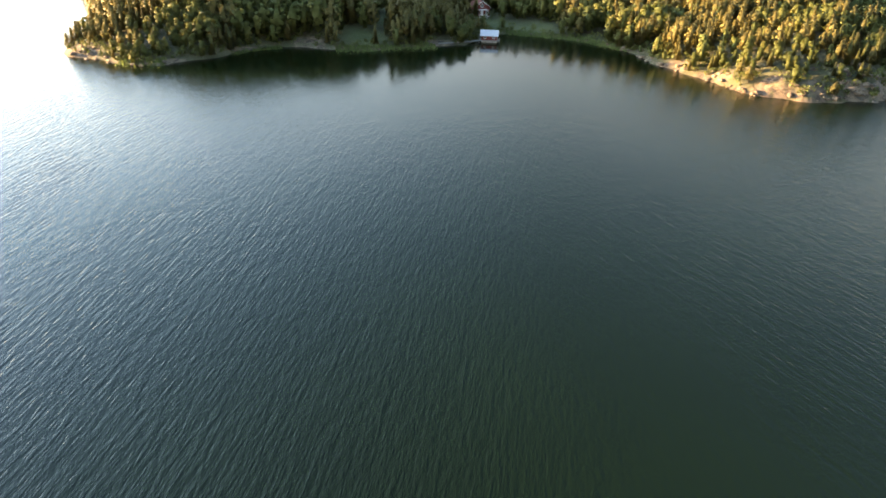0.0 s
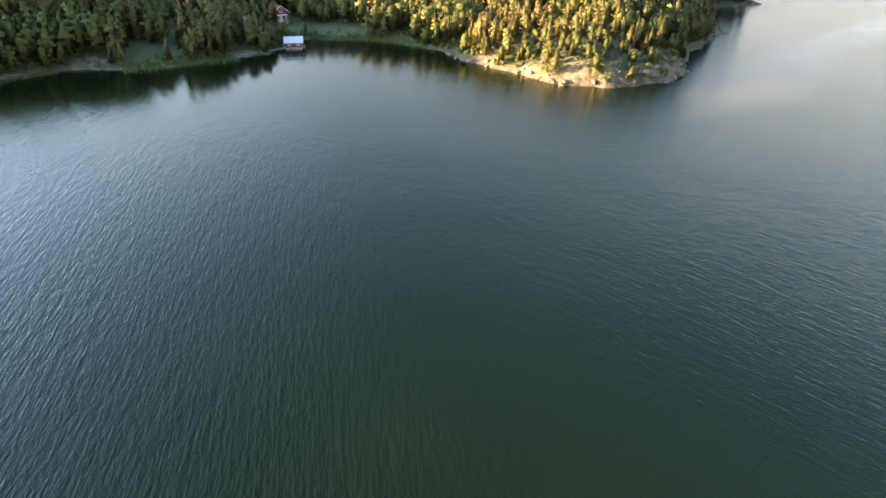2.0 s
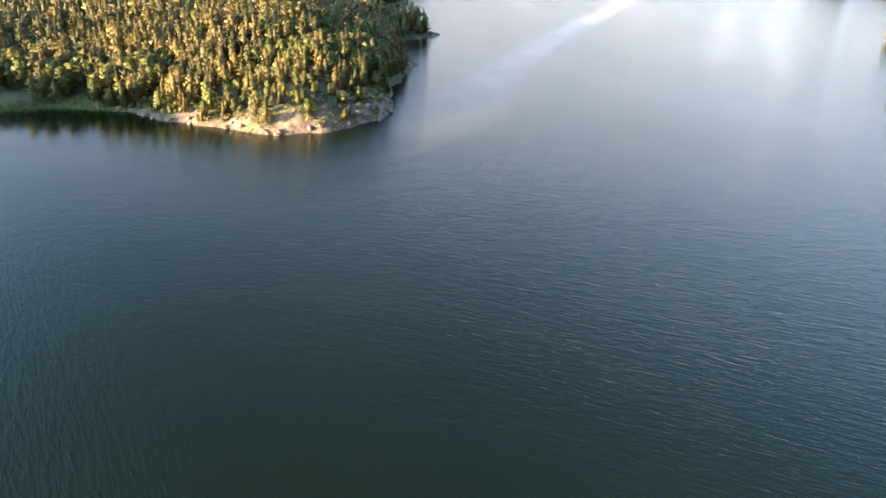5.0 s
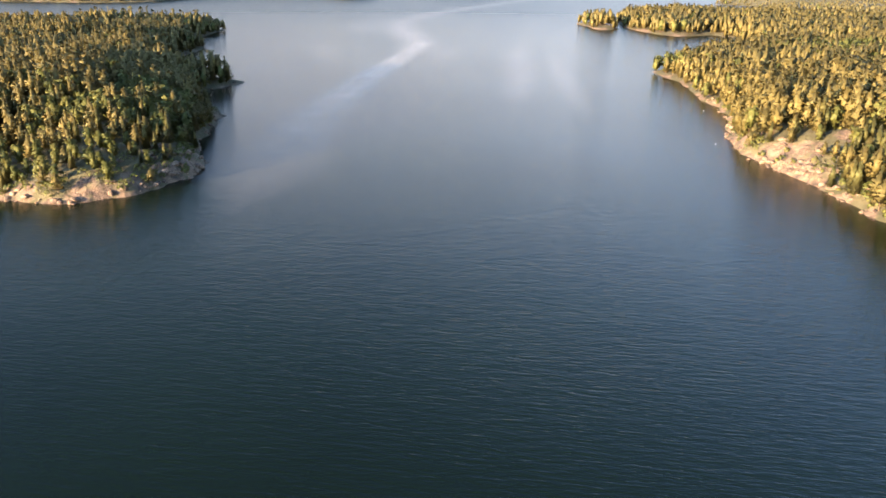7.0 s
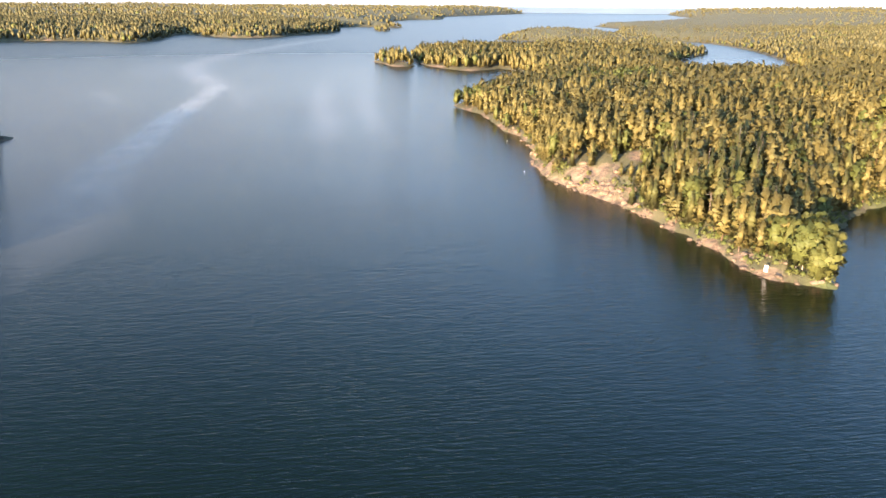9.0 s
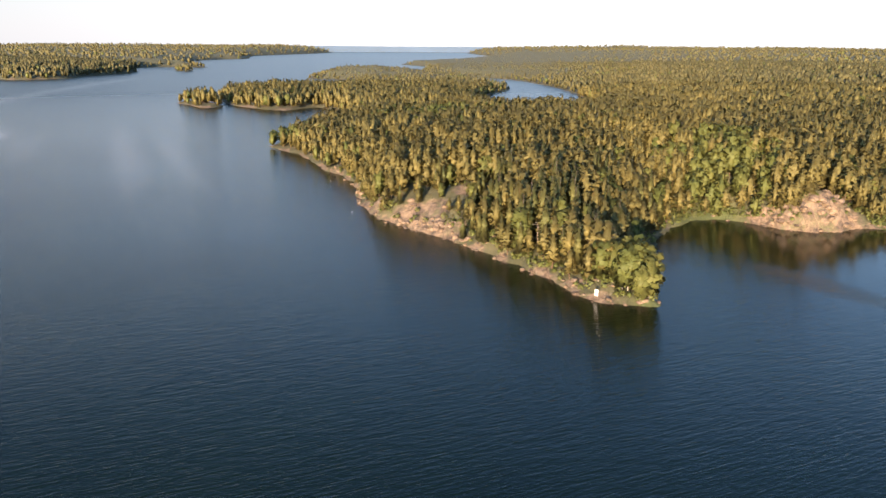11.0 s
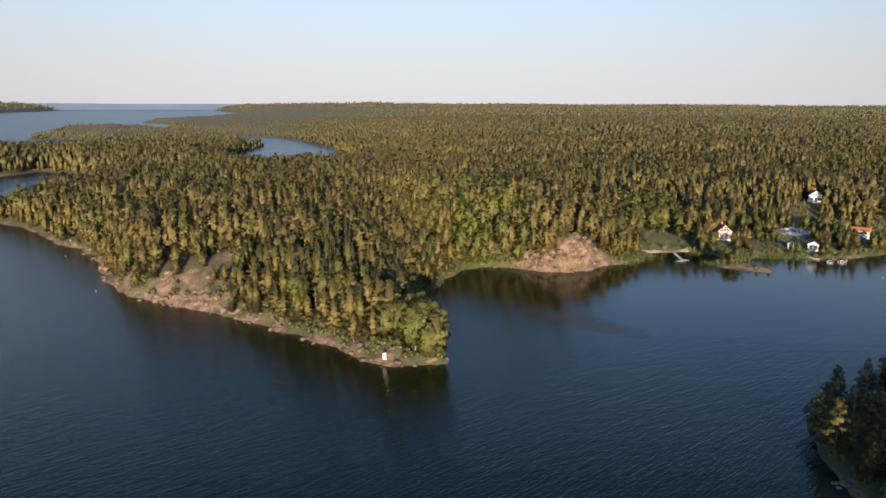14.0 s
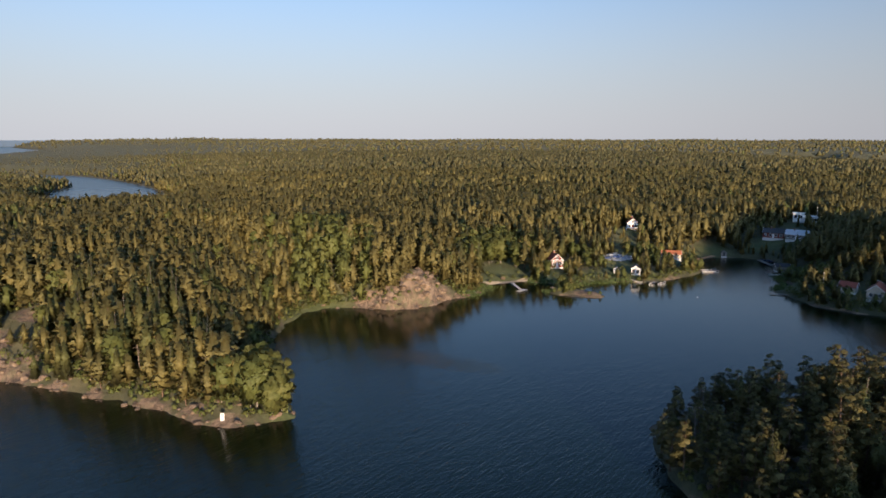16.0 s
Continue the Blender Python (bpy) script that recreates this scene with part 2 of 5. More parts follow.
def water_material(name, ripple, rough, body):
    """Brackish sea: dark green body, sky on top, wind ripples in two trains that meet over a calmer stretch."""
    k = Mat(name)
    split_ = k.n("SeparateXYZ")
    k.link(k.place(), split_.inputs[0])
    trains = []
    for heading, (x0, x1), (y0, y1) in ((97, (-30, 45), (1.0, 0.22)), (65, (0, 85), (0.3, 1.0))):
        turned = k.n("Mapping", inputs={"Rotation": (0, 0, radians(heading - 90))})
        drawn, squeeze = k.n("Mapping", inputs={"Scale": (1.0, 0.16, 1.0)}), k.n("Mapping", inputs={"Scale": (1.0, 0.30, 1.0)})
        k.link(k.place(), turned.inputs["Vector"]).link(turned.outputs[0], drawn.inputs["Vector"]).link(turned.outputs[0], squeeze.inputs["Vector"])
        crests = k.math("MULTIPLY", k.noise(1.8, 3, 0.5, drawn.outputs[0], 0.35), 1.0)
        heave = k.math("MULTIPLY", k.noise(0.75, 2, 0.5, drawn.outputs[0], 0.3), 0.7)
        chop = k.math("MULTIPLY", k.noise(2.5, 3, 0.55, squeeze.outputs[0], 0.4), 0.42)
        reach = k.n("MapRange", inputs={"From Min": x0, "From Max": x1, "To Min": y0, "To Max": y1})
        k.link(split_.outputs["X"], reach.inputs["Value"])
        trains.append(k.math("MULTIPLY", k.math("ADD", crests, k.math("ADD", heave, chop)), reach.outputs[0]))
    fine = k.noise(7.0, 2, 0.5, squeeze.outputs[0])
    gust = k.ramp(k.noise(0.012, 3, 0.5), [(0.35, (0.82, 0.82, 0.82)), (0.65, (1, 1, 1))])
    for lee, near, far, least in (((252, -122, 0), 62, 135, 0.22), ((28, 276, 0), 34, 95, 0.25), ((-40, 250, 0), 24, 80, 0.35)):
        away = k.n("VectorMath")
        away.operation = "DISTANCE"
        away.inputs[1].default_value = lee
        k.link(k.place(), away.inputs[0])
        calm = k.n("MapRange", inputs={"From Min": near, "From Max": far, "To Min": least, "To Max": 1.0})
        k.link(away.outputs["Value"], calm.inputs["Value"])
        gust = k.math("MULTIPLY", gust, calm.outputs[0])
    h = k.math("ADD", k.math("ADD", trains[0], trains[1]), k.math("MULTIPLY", fine, 0.13))
    b = k.bump(h, ripple, 0.19)
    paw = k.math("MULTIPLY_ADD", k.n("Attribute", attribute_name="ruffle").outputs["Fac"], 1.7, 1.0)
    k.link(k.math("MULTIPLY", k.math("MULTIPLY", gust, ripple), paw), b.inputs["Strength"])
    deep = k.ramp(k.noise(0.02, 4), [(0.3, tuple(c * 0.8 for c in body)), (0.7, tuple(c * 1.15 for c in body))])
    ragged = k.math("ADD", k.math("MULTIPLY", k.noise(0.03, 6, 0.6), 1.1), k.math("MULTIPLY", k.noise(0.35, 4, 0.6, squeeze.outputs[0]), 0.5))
    # The slicks' pale sky sheen is painted in as base colour.
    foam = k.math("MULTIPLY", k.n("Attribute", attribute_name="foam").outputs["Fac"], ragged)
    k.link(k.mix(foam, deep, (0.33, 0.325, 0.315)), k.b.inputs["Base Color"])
    reach = k.n("VectorMath")
    reach.operation = "DISTANCE"
    reach.inputs[1].default_value = (60, 40, 0)
    k.link(k.place(), reach.inputs[0])
    open_water = k.n("MapRange", inputs={"From Min": 120, "From Max": 900, "To Min": rough, "To Max": 0.28})
    k.link(reach.outputs["Value"], open_water.inputs["Value"]).link(open_water.outputs[0], k.b.inputs["Roughness"])
    k.b.inputs["IOR"].default_value = 1.33
    k.b.inputs["Specular IOR Level"].default_value = 0.38
    return k.m


M_ROCK = rock_material()
M_GROUND = ground_material()
M_WATER = water_material("sea_water", 0.60, 0.07, (0.0028, 0.0074, 0.0026))

# ---- the lie of the land ----
# Shorelines as turning points, in metres.
SHORE_NORTH = [(-260, 560), (-175, 355), (-142, 289), (-133, 246), (-118, 237), (-100, 229), (-88, 234), (-76, 245), (-71, 255), (-56, 261), (-38, 256),
               (-20, 260), (-2, 266), (7, 268), (13, 277), (23, 290), (47, 284), (62, 269), (69, 257), (72, 241), (81, 227), (90, 208), (98, 202),
               (114, 200), (129, 203), (138, 211), (156, 235), (188, 263), (198, 285), (221, 314), (247, 319), (254, 328), (240, 356), (266, 408),
               (345, 464), (338, 490), (372, 514), (447, 563), (400, 592), (330, 612), (268, 655), (200, 700), (40, 760), (-150, 760)]
SHORE_EAST = [(432, 163), (410, 149), (395, 135), (365, 120), (348, 111), (333, 100), (311, 90), (280, 84), (266, 79), (253, 74), (242, 63), (224, 45),
              (198, 26), (187, 18), (178, 14), (172.5, 7), (170, 1), (171, -3.5), (176, -5), (190, -5), (212, -11), (236, -23), (252, -33), (259, -45), (256, -55), (247, -67),
              (244, -80), (250, -94), (250, -104), (264, -121), (264, -135), (249, -146), (246, -160), (238, -175), (232, -182), (238, -220),
              (252, -228), (263, -237), (262, -254), (246, -271), (232, -266), (219, -251), (215, -241), (201, -226)]
SHORE_SOUTH = [(195, -209), (186, -207), (176, -201), (161, -202), (150, -210), (120, -228), (60, -280), (-50, -400), (-300, -900), (-700, -4990),
               (4990, -4990), (4990, -330), (3500, -60), (2700, 70), (2300, 190), (2134, 263), (1900, 170), (1531, 155), (1330, 60), (1304, 11), (1246, -27), (1138, -57),
               (1003, -80), (850, -86), (735, -82), (650, -60), (612, -24), (640, 20), (740, 34), (880, 22), (980, -8), (1050, -8), (1110, 15), (1250, 50), (1450, 130),
               (1600, 230), (1560, 330), (1400, 340), (1250, 330), (1220, 262), (1120, 232), (1040, 245), (960, 268), (890, 305), (820, 330), (740, 298),
               (707, 277), (680, 254), (656, 213), (690, 192), (650, 160), (560, 132), (470, 150)]
SHORE_ISLET = [(728, 344), (700, 318), (674, 298), (690, 282), (712, 292), (745, 318), (752, 340)]
# West and south of its tip this land is unseen, added to cast shade.
SHORE_NEAR = [(128, -72), (122, -63), (113, -56), (104, -51), (92, -46), (70, -40), (40, -30), (5, -20), (-25, -40), (-40, -90), (-30, -170), (20, -222), (80, -212),
              (101, -168), (105, -132), (116, -104), (128, -86)]
SHORE_FAR = [(-600, 1900), (300, 1330), (520, 1110), (589, 1006), (665, 973), (770, 1010), (884, 1010), (936, 919), (922, 830), (1010, 840), (1120, 900), (1200, 930),
             (1150, 850), (1127, 778), (1179, 718), (1280, 726), (1439, 718), (1640, 830), (1776, 797), (1737, 690), (1830, 740), (2100, 900), (2552, 962),
             (2705, 890), (3300, 1050), (4990, 1250), (4990, 4990), (-600, 4990)]
SHORE_SKERRY = [(1622, 724), (1560, 690), (1500, 660), (1530, 640), (1600, 680)]
SHORE_REEF = [(242, -133), (234, -132), (226, -138), (223, -146), (231, -148), (243, -142)]
LAKE_A = [(900, -1440), (1060, -1700), (1040, -1800), (900, -2000), (640, -2000), (600, -1500), (760, -1400)]
LAKE_B = [(1120, -1600), (1260, -1800), (1190, -1900), (1070, -1690)]


def rounded(points, steps=3):
    """A closed outline through the points, turned smoothly between them."""
    p = np.array(points, float)
    a, b, c, d = np.roll(p, 1, 0), p, np.roll(p, -1, 0), np.roll(p, -2, 0)
    out = []
    for u in np.arange(steps) / steps:
        out.append(0.5 * (2 * b + (c - a) * u + (2 * a - 5 * b + 4 * c - d) * u**2 + (3 * b - a - 3 * c + d) * u**3))
    return np.stack(out, 1).reshape(-1, 2)


LANDS = [rounded(o) for o in (SHORE_NORTH, SHORE_EAST + SHORE_SOUTH, SHORE_ISLET, SHORE_NEAR, SHORE_FAR, SHORE_SKERRY, SHORE_REEF)]
LAKES = [rounded(o) for o in (LAKE_A, LAKE_B)]


def inland(x, y, outline):
    """Metres from the outline, positive inside it."""
    out = np.empty(len(x))
    a, e = outline, np.roll(outline, -1, 0) - outline
    ll = (e**2).sum(1)
    for i in range(0, len(x), 20000):
        px, py = x[i:i + 20000, None], y[i:i + 20000, None]
        dx, dy = px - a[:, 0], py - a[:, 1]
        u = np.clip((dx * e[:, 0] + dy * e[:, 1]) / ll, 0, 1)
        dist = np.sqrt(((dx - u * e[:, 0])**2 + (dy - u * e[:, 1])**2).min(1))
        cross = ((dy < 0) != (dy - e[:, 1] < 0)) & (dx < e[:, 0] * dy / np.where(e[:, 1] == 0, 1e-9, e[:, 1]))
        out[i:i + 20000] = np.where(cross.sum(1) % 2 == 1, dist, -dist)
    return out


WAVES = np.random.default_rng(7).uniform(0, 2 * np.pi, (10, 24, 2))


def lumps(x, y, size, seed=0, octaves=4):
    """Smooth uneven field about 0, roughly -1 to 1, built of turned sine sheets."""
    total, amp = np.zeros_like(x), 0.0
    for o in range(octaves):
        s, w = size / 2**o, 0.55**o
        for j in range(4):
            ang, ph = WAVES[seed % 10, o * 4 + j]
            total += w * 0.5 * np.sin((x * np.cos(ang) + y * np.sin(ang)) * 2 * np.pi / s * (0.8 + 0.13 * j) + ph + 1.3 * np.sin((y * np.cos(ang) - x * np.sin(ang)) * 2 * np.pi / s * 0.6 + ph * 2))
        amp += w
    return total / amp


def shore_distance(x, y):
    d = np.full(len(x), -9999.0)
    for o in LANDS:
        lo, hi = o.min(0) - 300, o.max(0) + 300
        near = (x > lo[0]) & (x < hi[0]) & (y > lo[1]) & (y < hi[1])
        if near.any():
            d[near] = np.maximum(d[near], inland(x[near], y[near], o))
    for o in LAKES:
        d = np.minimum(d, -inland(x, y, o))
    return d + (lumps(x, y, 17, 1, 4) * 1.6) * np.clip(1.3 - np.abs(d) / 12, 0, 1)


# How the shore climbs: x, y, reach, height gained, run over which it is gained.
RISES = [(248, -67, 9, 12, 2.4), (247, -80, 12, 16, 2.2), (251, -91, 8, 11, 3.0), (259, -46, 11, 2.5, 14), (252, -106, 10, 2, 16), (268, -78, 24, 13, 9), (120, 212, 40, 8, 7), (70, 240, 25, 5, 9), (245, 62, 45, 11, 17), (172, 4, 22, 4, 9), (262, -118, 24, 3, 26), (256, -165, 30, 4, 24),
         (240, -198, 26, 5, 22), (262, -262, 34, 4, 30), (190, -228, 36, 4, 18), (35, 300, 34, 3, 30), (-35, 280, 40, 4, 30), (233, -140, 12, 1.2, 3),
         (110, -75, 60, 9, 20), (-125, 250, 25, 4, 8), (690, 250, 160, 9, 40), (1200, 900, 500, 16, 120), (1100, 180, 330, 5, 60), (2350, 100, 500, 2, 80), (2900, -40, 500, 3, 100)]
# The first three and last two are added to throw shade eastward.
HILLS_AND_SHADE_RISES = [(-130, 340, 45, 15), (-75, 288, 36, 13), (55, -208, 24, 34), (300, -238, 34, 9), (250, -310, 40, 9), (320, 60, 90, 7), (330, -60, 70, 8), (190, 300, 80, 6), (170, -266, 36, 16), (208, -290, 30, 11)]


def ground_height(x, y, d):
    """The height of the ground, from the place and its distance to the shore."""
    x, y, d = (np.asarray(v, float) for v in (x, y, d))
    w = np.full(x.shape, 0.22)
    gain, run = 0.22 * 9.0 * np.ones_like(x), 0.22 * 32.0 * np.ones_like(x)
    for rx, ry, reach, g, r in RISES:
        k = 3 * np.exp(-((x - rx)**2 + (y - ry)**2) / reach**2)
        w, gain, run = w + k, gain + k * g, run + k * r
    gain, run = gain / w, run / w
    dd = np.maximum(d, 0)
    grow = 1 - np.exp(-dd / 30)
    h = 0.25 * np.minimum(dd, 1.0) + gain * (1 - np.exp(-dd / run)) + 0.004 * np.minimum(dd, 600)
    for hx, hy, reach, g in HILLS_AND_SHADE_RISES:
        h = h + grow * g * np.exp(-((x - hx)**2 + (y - hy)**2) / reach**2)
    h = h + grow * (lumps(x, y, 150, 2, 3) * 3.0 * np.clip(gain / 10, 0, 1)) + np.clip(dd / 8, 0, 1) * lumps(x, y, 14, 3, 4) * 0.7 * np.clip(gain / 8, 0.1, 1)
    h = h + np.exp(-dd / 14) * np.clip(dd / 2, 0, 1) * np.clip(gain / run - 0.5, 0, 2.2) * 1.5 * lumps(x, y, 7.5, 6, 3)
    far = np.hypot(x, y)
    h = h + np.clip((far - 1800) / 3000, 0, 1) * 22 * np.clip(dd / 150, 0, 1) * (1 + 0.35 * lumps(x, y, 900, 4, 3))
    return np.where(d > 0, h, np.maximum(d * 0.45, -5.0))


def height_at(x, y):
    xs, ys = np.atleast_1d(np.array(x, float)), np.atleast_1d(np.array(y, float))
    return ground_height(xs, ys, shore_distance(xs, ys))


# Open ground: x, y, reach.  Grass first, then bare rock.
LAWNS = [(262, -153, 6), (256, -148, 5), (284, -217, 6), (277, -209, 5), (258, -222, 6), (251, -215, 5), (246, -209, 4), (259, -187, 6), (253, -181, 6), (247, -172, 5), (300, -238, 7), (272, -168, 5), (-42, 378, 22), (-42, 345, 14), (-36, 318, 10), (266, -124, 11), (276, -136, 11), (283, -150, 9), (255, -150, 5), (252, -166, 6), (248, -174, 6), (244, -180, 6), (241, -188, 5), (266, -192, 6), (262, -197, 5), (259, -190, 5), (254, -186, 4), (243, -205, 4), (256, -222, 5),
         (268, -262, 9), (256, -280, 7), (248, -287, 7), (270, -250, 6), (210, -246, 8), (192, -220, 8), (36, 296, 10), (20, 302, 9),
         (56, 280, 6), (-30, 268, 9), (-24, 290, 9), (-20, 312, 9), (14, 300, 6), (252, -304, 8), (14, 316, 8), (16, 306, 7), (270, -160, 5), (263, -156, 5), (306, -244, 7), (299, -234, 6), (291, -224, 5),
         (260, -330, 10), (257, -318, 7), (254, -294, 8), (243, -294, 8), (162, -218, 6), (171, -216, 5), (265, -228, 5), (1480, -880, 50), (1350, -970, 40), (1490, -693, 35), (2400, -1500, 80)]
ROCKS = [(240, 67, 8), (236, 57, 8), (246, 63, 7), (228, 48, 7), (245, 53, 6), (256, 42, 5), (262, 30, 4), (215, 40, 4), (205, 33, 4), (262, 75, 5), (270, 82, 4), (247, -74, 4.5), (246, -81, 7), (249, -90, 6), (254, -84, 4),
         (120, 203, 4), (132, 206, 5.5), (139, 213, 5), (108, 203, 4), (96, 206, 5), (86, 220, 4), (76, 236, 5), (-129, 245, 6), (-122, 240, 5), (174, 8, 3), (182, 14, 3), (193, 22, 3),
         (340, 106, 5), (352, 114, 5), (98, -70, 4), (228, -141, 5), (410, 150, 5), (-50, 262, 6), (-2, 268, 5), (660, 216, 9), (684, 260, 9), (680, 296, 8), (190, 266, 6), (205, 292, 6)]
# Shores where leaves and grass come down to the water: x, y, reach.
GREEN_SHORES = [(254, -36, 8), (259, -46, 8), (251, -106, 6), (172, -4, 4)]
# Gardens and other spots where trees stay low: x, y, reach.
# At (40, -125) unseen trees are kept low to let sun reach the village.
LOW_TREES = [(830, -1340, 150), (1050, -1540, 130), (40, -125, 42), (252, -160, 18), (250, -185, 18), (256, -215, 18), (285, -225, 16), (980, 220, 130), (285, -215, 26), (262, -200, 26), (250, -300, 30), (240, -285, 22), (264, -168, 16), (232, -140, 14), (165, -222, 22), (200, -236, 20), (112, -62, 14), (240, 60, 22), (122, 206, 18), (20, 290, 22), (105, 226, 34), (-110, 246, 24), (1280, 120, 300), (1750, 120, 420), (2350, 80, 500), (2900, -50, 600)]


def spots(x, y, table):
    out = np.zeros_like(x)
    for sx, sy, r in table:
        out = np.maximum(out, np.clip(1.5 - np.hypot(x - sx, y - sy) / r, 0, 1))
    return out


def mesh_object(name, verts, faces, material, parent=None, smooth=False, attrs=()):
    """One mesh from arrays of corners and of triangles or quads."""
    verts, faces = np.asarray(verts, np.float32), np.asarray(faces, np.int32)
    me = bpy.data.meshes.new(name)
    k = faces.shape[1]
    me.vertices.add(len(verts)), me.loops.add(faces.size), me.polygons.add(len(faces))
    me.vertices.foreach_set("co", verts.ravel())
    me.loops.foreach_set("vertex_index", faces.ravel())
    me.polygons.foreach_set("loop_start", np.arange(0, faces.size, k, dtype=np.int32))
    me.polygons.foreach_set("use_smooth", np.full(len(faces), smooth))
    for key, values in attrs:
        me.attributes.new(key, "FLOAT", "POINT").data.foreach_set("value", np.asarray(values, np.float32))
    me.update(calc_edges=True)
    me.materials.append(material)
    ob = new(name, me)
    if parent is not None:
        ob.parent = parent
    return ob


def build_ground():
    """One sheet of ground and sea bed out to the horizon, finest where it is passed closest."""
    ang = np.radians(np.r_[np.arange(-40, 160, 0.42), np.arange(160, 320, 4.0)])
    rad = np.r_[0.02, 25 * 1.02 ** np.arange(0, 82), 127 * 1.0085 ** np.arange(1, 140), 413 * 1.022 ** np.arange(1, 119)]
    rad = np.r_[rad[rad < 4960], 4985.0]
    aa, rr = np.meshgrid(ang, rad)
    x, y = (20 + rr * np.sin(aa)).ravel(), (20 + rr * np.cos(aa)).ravel()
    d = shore_distance(x, y)
    z = ground_height(x, y, d)
    # far off the tops of the trees close into one uneven roof
    far = np.clip((np.hypot(x, y) - 800) / 600, 0, 1) * np.clip((d - 8) / 30, 0, 1) * (1 - spots(x, y, LAWNS))
    z = z + far * (8.0 + 2.0 * lumps(x, y, 60, 5, 3))
    gz = np.gradient(z.reshape(aa.shape), axis=0).ravel() / np.gradient(rr, axis=0).ravel()
    rock = np.maximum(np.clip(1.0 - (d - 0.8) / 2.2, 0, 1) * (0.52 + 0.6 * lumps(x, y, 24, 6, 2)), spots(x, y, ROCKS))
    rock = np.maximum(rock, np.clip((np.abs(gz) - 0.55) * 2.5, 0, 1)) * (1 - spots(x, y, GREEN_SHORES)) - 0.4 * spots(x, y, GREEN_SHORES)
    grass = np.maximum(spots(x, y, LAWNS), spots(x, y, GREEN_SHORES))
    rock = rock * (1 - 0.75 * np.clip(grass, 0, 1)) * (1 - np.clip((np.hypot(x, y) - 1500) / 500, 0, 0.8))
    na, nr = len(ang), len(rad)
    i, j = np.meshgrid(np.arange(nr - 1), np.arange(na), indexing="ij")
    j2 = (j + 1) % na
    faces = np.stack([i * na + j, i * na + j2, (i + 1) * na + j2, (i + 1) * na + j], -1).reshape(-1, 4)[:, ::-1]
    ob = mesh_object("ground", np.stack([x, y, z], 1), faces, M_GROUND, smooth=True, attrs=(("rock", rock * (1 - far)), ("grass", grass), ("treetops", far)))
    return tagged(ob, "wooded granite land with bare shore rock and patches of grass", "ground", kind="structure")


build_ground()

# Bands on the water: turning points, half widths.  Pale slicks first, then the dark cat's paw.
# Sky sheen of calm slicks, put into the water as pale colour.
SLICKS = [([0.05, 0.12, 0.28, 0.45, 0.58, 0.62, 0.6, 0.52, 0.45, 0.42, 0.4, 0.4, 0.36, 0.34, 0.3],
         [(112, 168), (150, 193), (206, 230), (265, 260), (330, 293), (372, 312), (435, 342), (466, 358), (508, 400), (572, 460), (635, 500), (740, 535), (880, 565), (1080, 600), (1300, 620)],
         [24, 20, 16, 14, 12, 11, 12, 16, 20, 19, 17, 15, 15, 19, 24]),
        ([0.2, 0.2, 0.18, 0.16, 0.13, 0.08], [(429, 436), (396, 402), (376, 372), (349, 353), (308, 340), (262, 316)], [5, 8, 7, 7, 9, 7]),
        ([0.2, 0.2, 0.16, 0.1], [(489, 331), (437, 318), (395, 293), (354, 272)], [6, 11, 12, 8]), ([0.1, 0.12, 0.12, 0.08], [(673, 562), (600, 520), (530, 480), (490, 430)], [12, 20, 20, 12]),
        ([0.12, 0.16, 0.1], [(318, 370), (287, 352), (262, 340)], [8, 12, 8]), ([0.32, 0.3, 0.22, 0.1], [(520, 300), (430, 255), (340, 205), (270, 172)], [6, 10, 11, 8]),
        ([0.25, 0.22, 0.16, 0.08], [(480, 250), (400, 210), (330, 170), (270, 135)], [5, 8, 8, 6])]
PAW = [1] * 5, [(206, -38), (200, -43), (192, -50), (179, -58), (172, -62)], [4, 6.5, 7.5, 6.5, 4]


def band(x, y, strength, points, widths):
    """How strongly a long band of water shows at each place: most on its middle line, 0 at its border."""
    p, w = np.array(points, float), np.array(widths, float)
    u = np.linspace(0, len(p) - 1, len(p) * 10)
    lx, ly, lw = (np.interp(u, np.arange(len(p)), q) for q in (p[:, 0], p[:, 1], w))
    for _ in range(6):
        lx[1:-1], ly[1:-1] = (lx[:-2] + 2 * lx[1:-1] + lx[2:]) / 4, (ly[:-2] + 2 * ly[1:-1] + ly[2:]) / 4
    lw = lw * np.clip(np.minimum(np.arange(len(u)), np.arange(len(u))[::-1]) / 8, 0.15, 1)
    power, out = np.interp(u, np.arange(len(p)), strength), np.zeros_like(x)
    near = np.nonzero((x > lx.min() - 40) & (x < lx.max() + 40) & (y > ly.min() - 40) & (y < ly.max() + 40))[0]
    for i in range(0, len(near), 20000):
        k = near[i:i + 20000]
        off = np.hypot(x[k, None] - lx, y[k, None] - ly) / lw
        out[k] = np.clip(1 - off.min(1)**2, 0, 1) * power[off.argmin(1)]
    return out


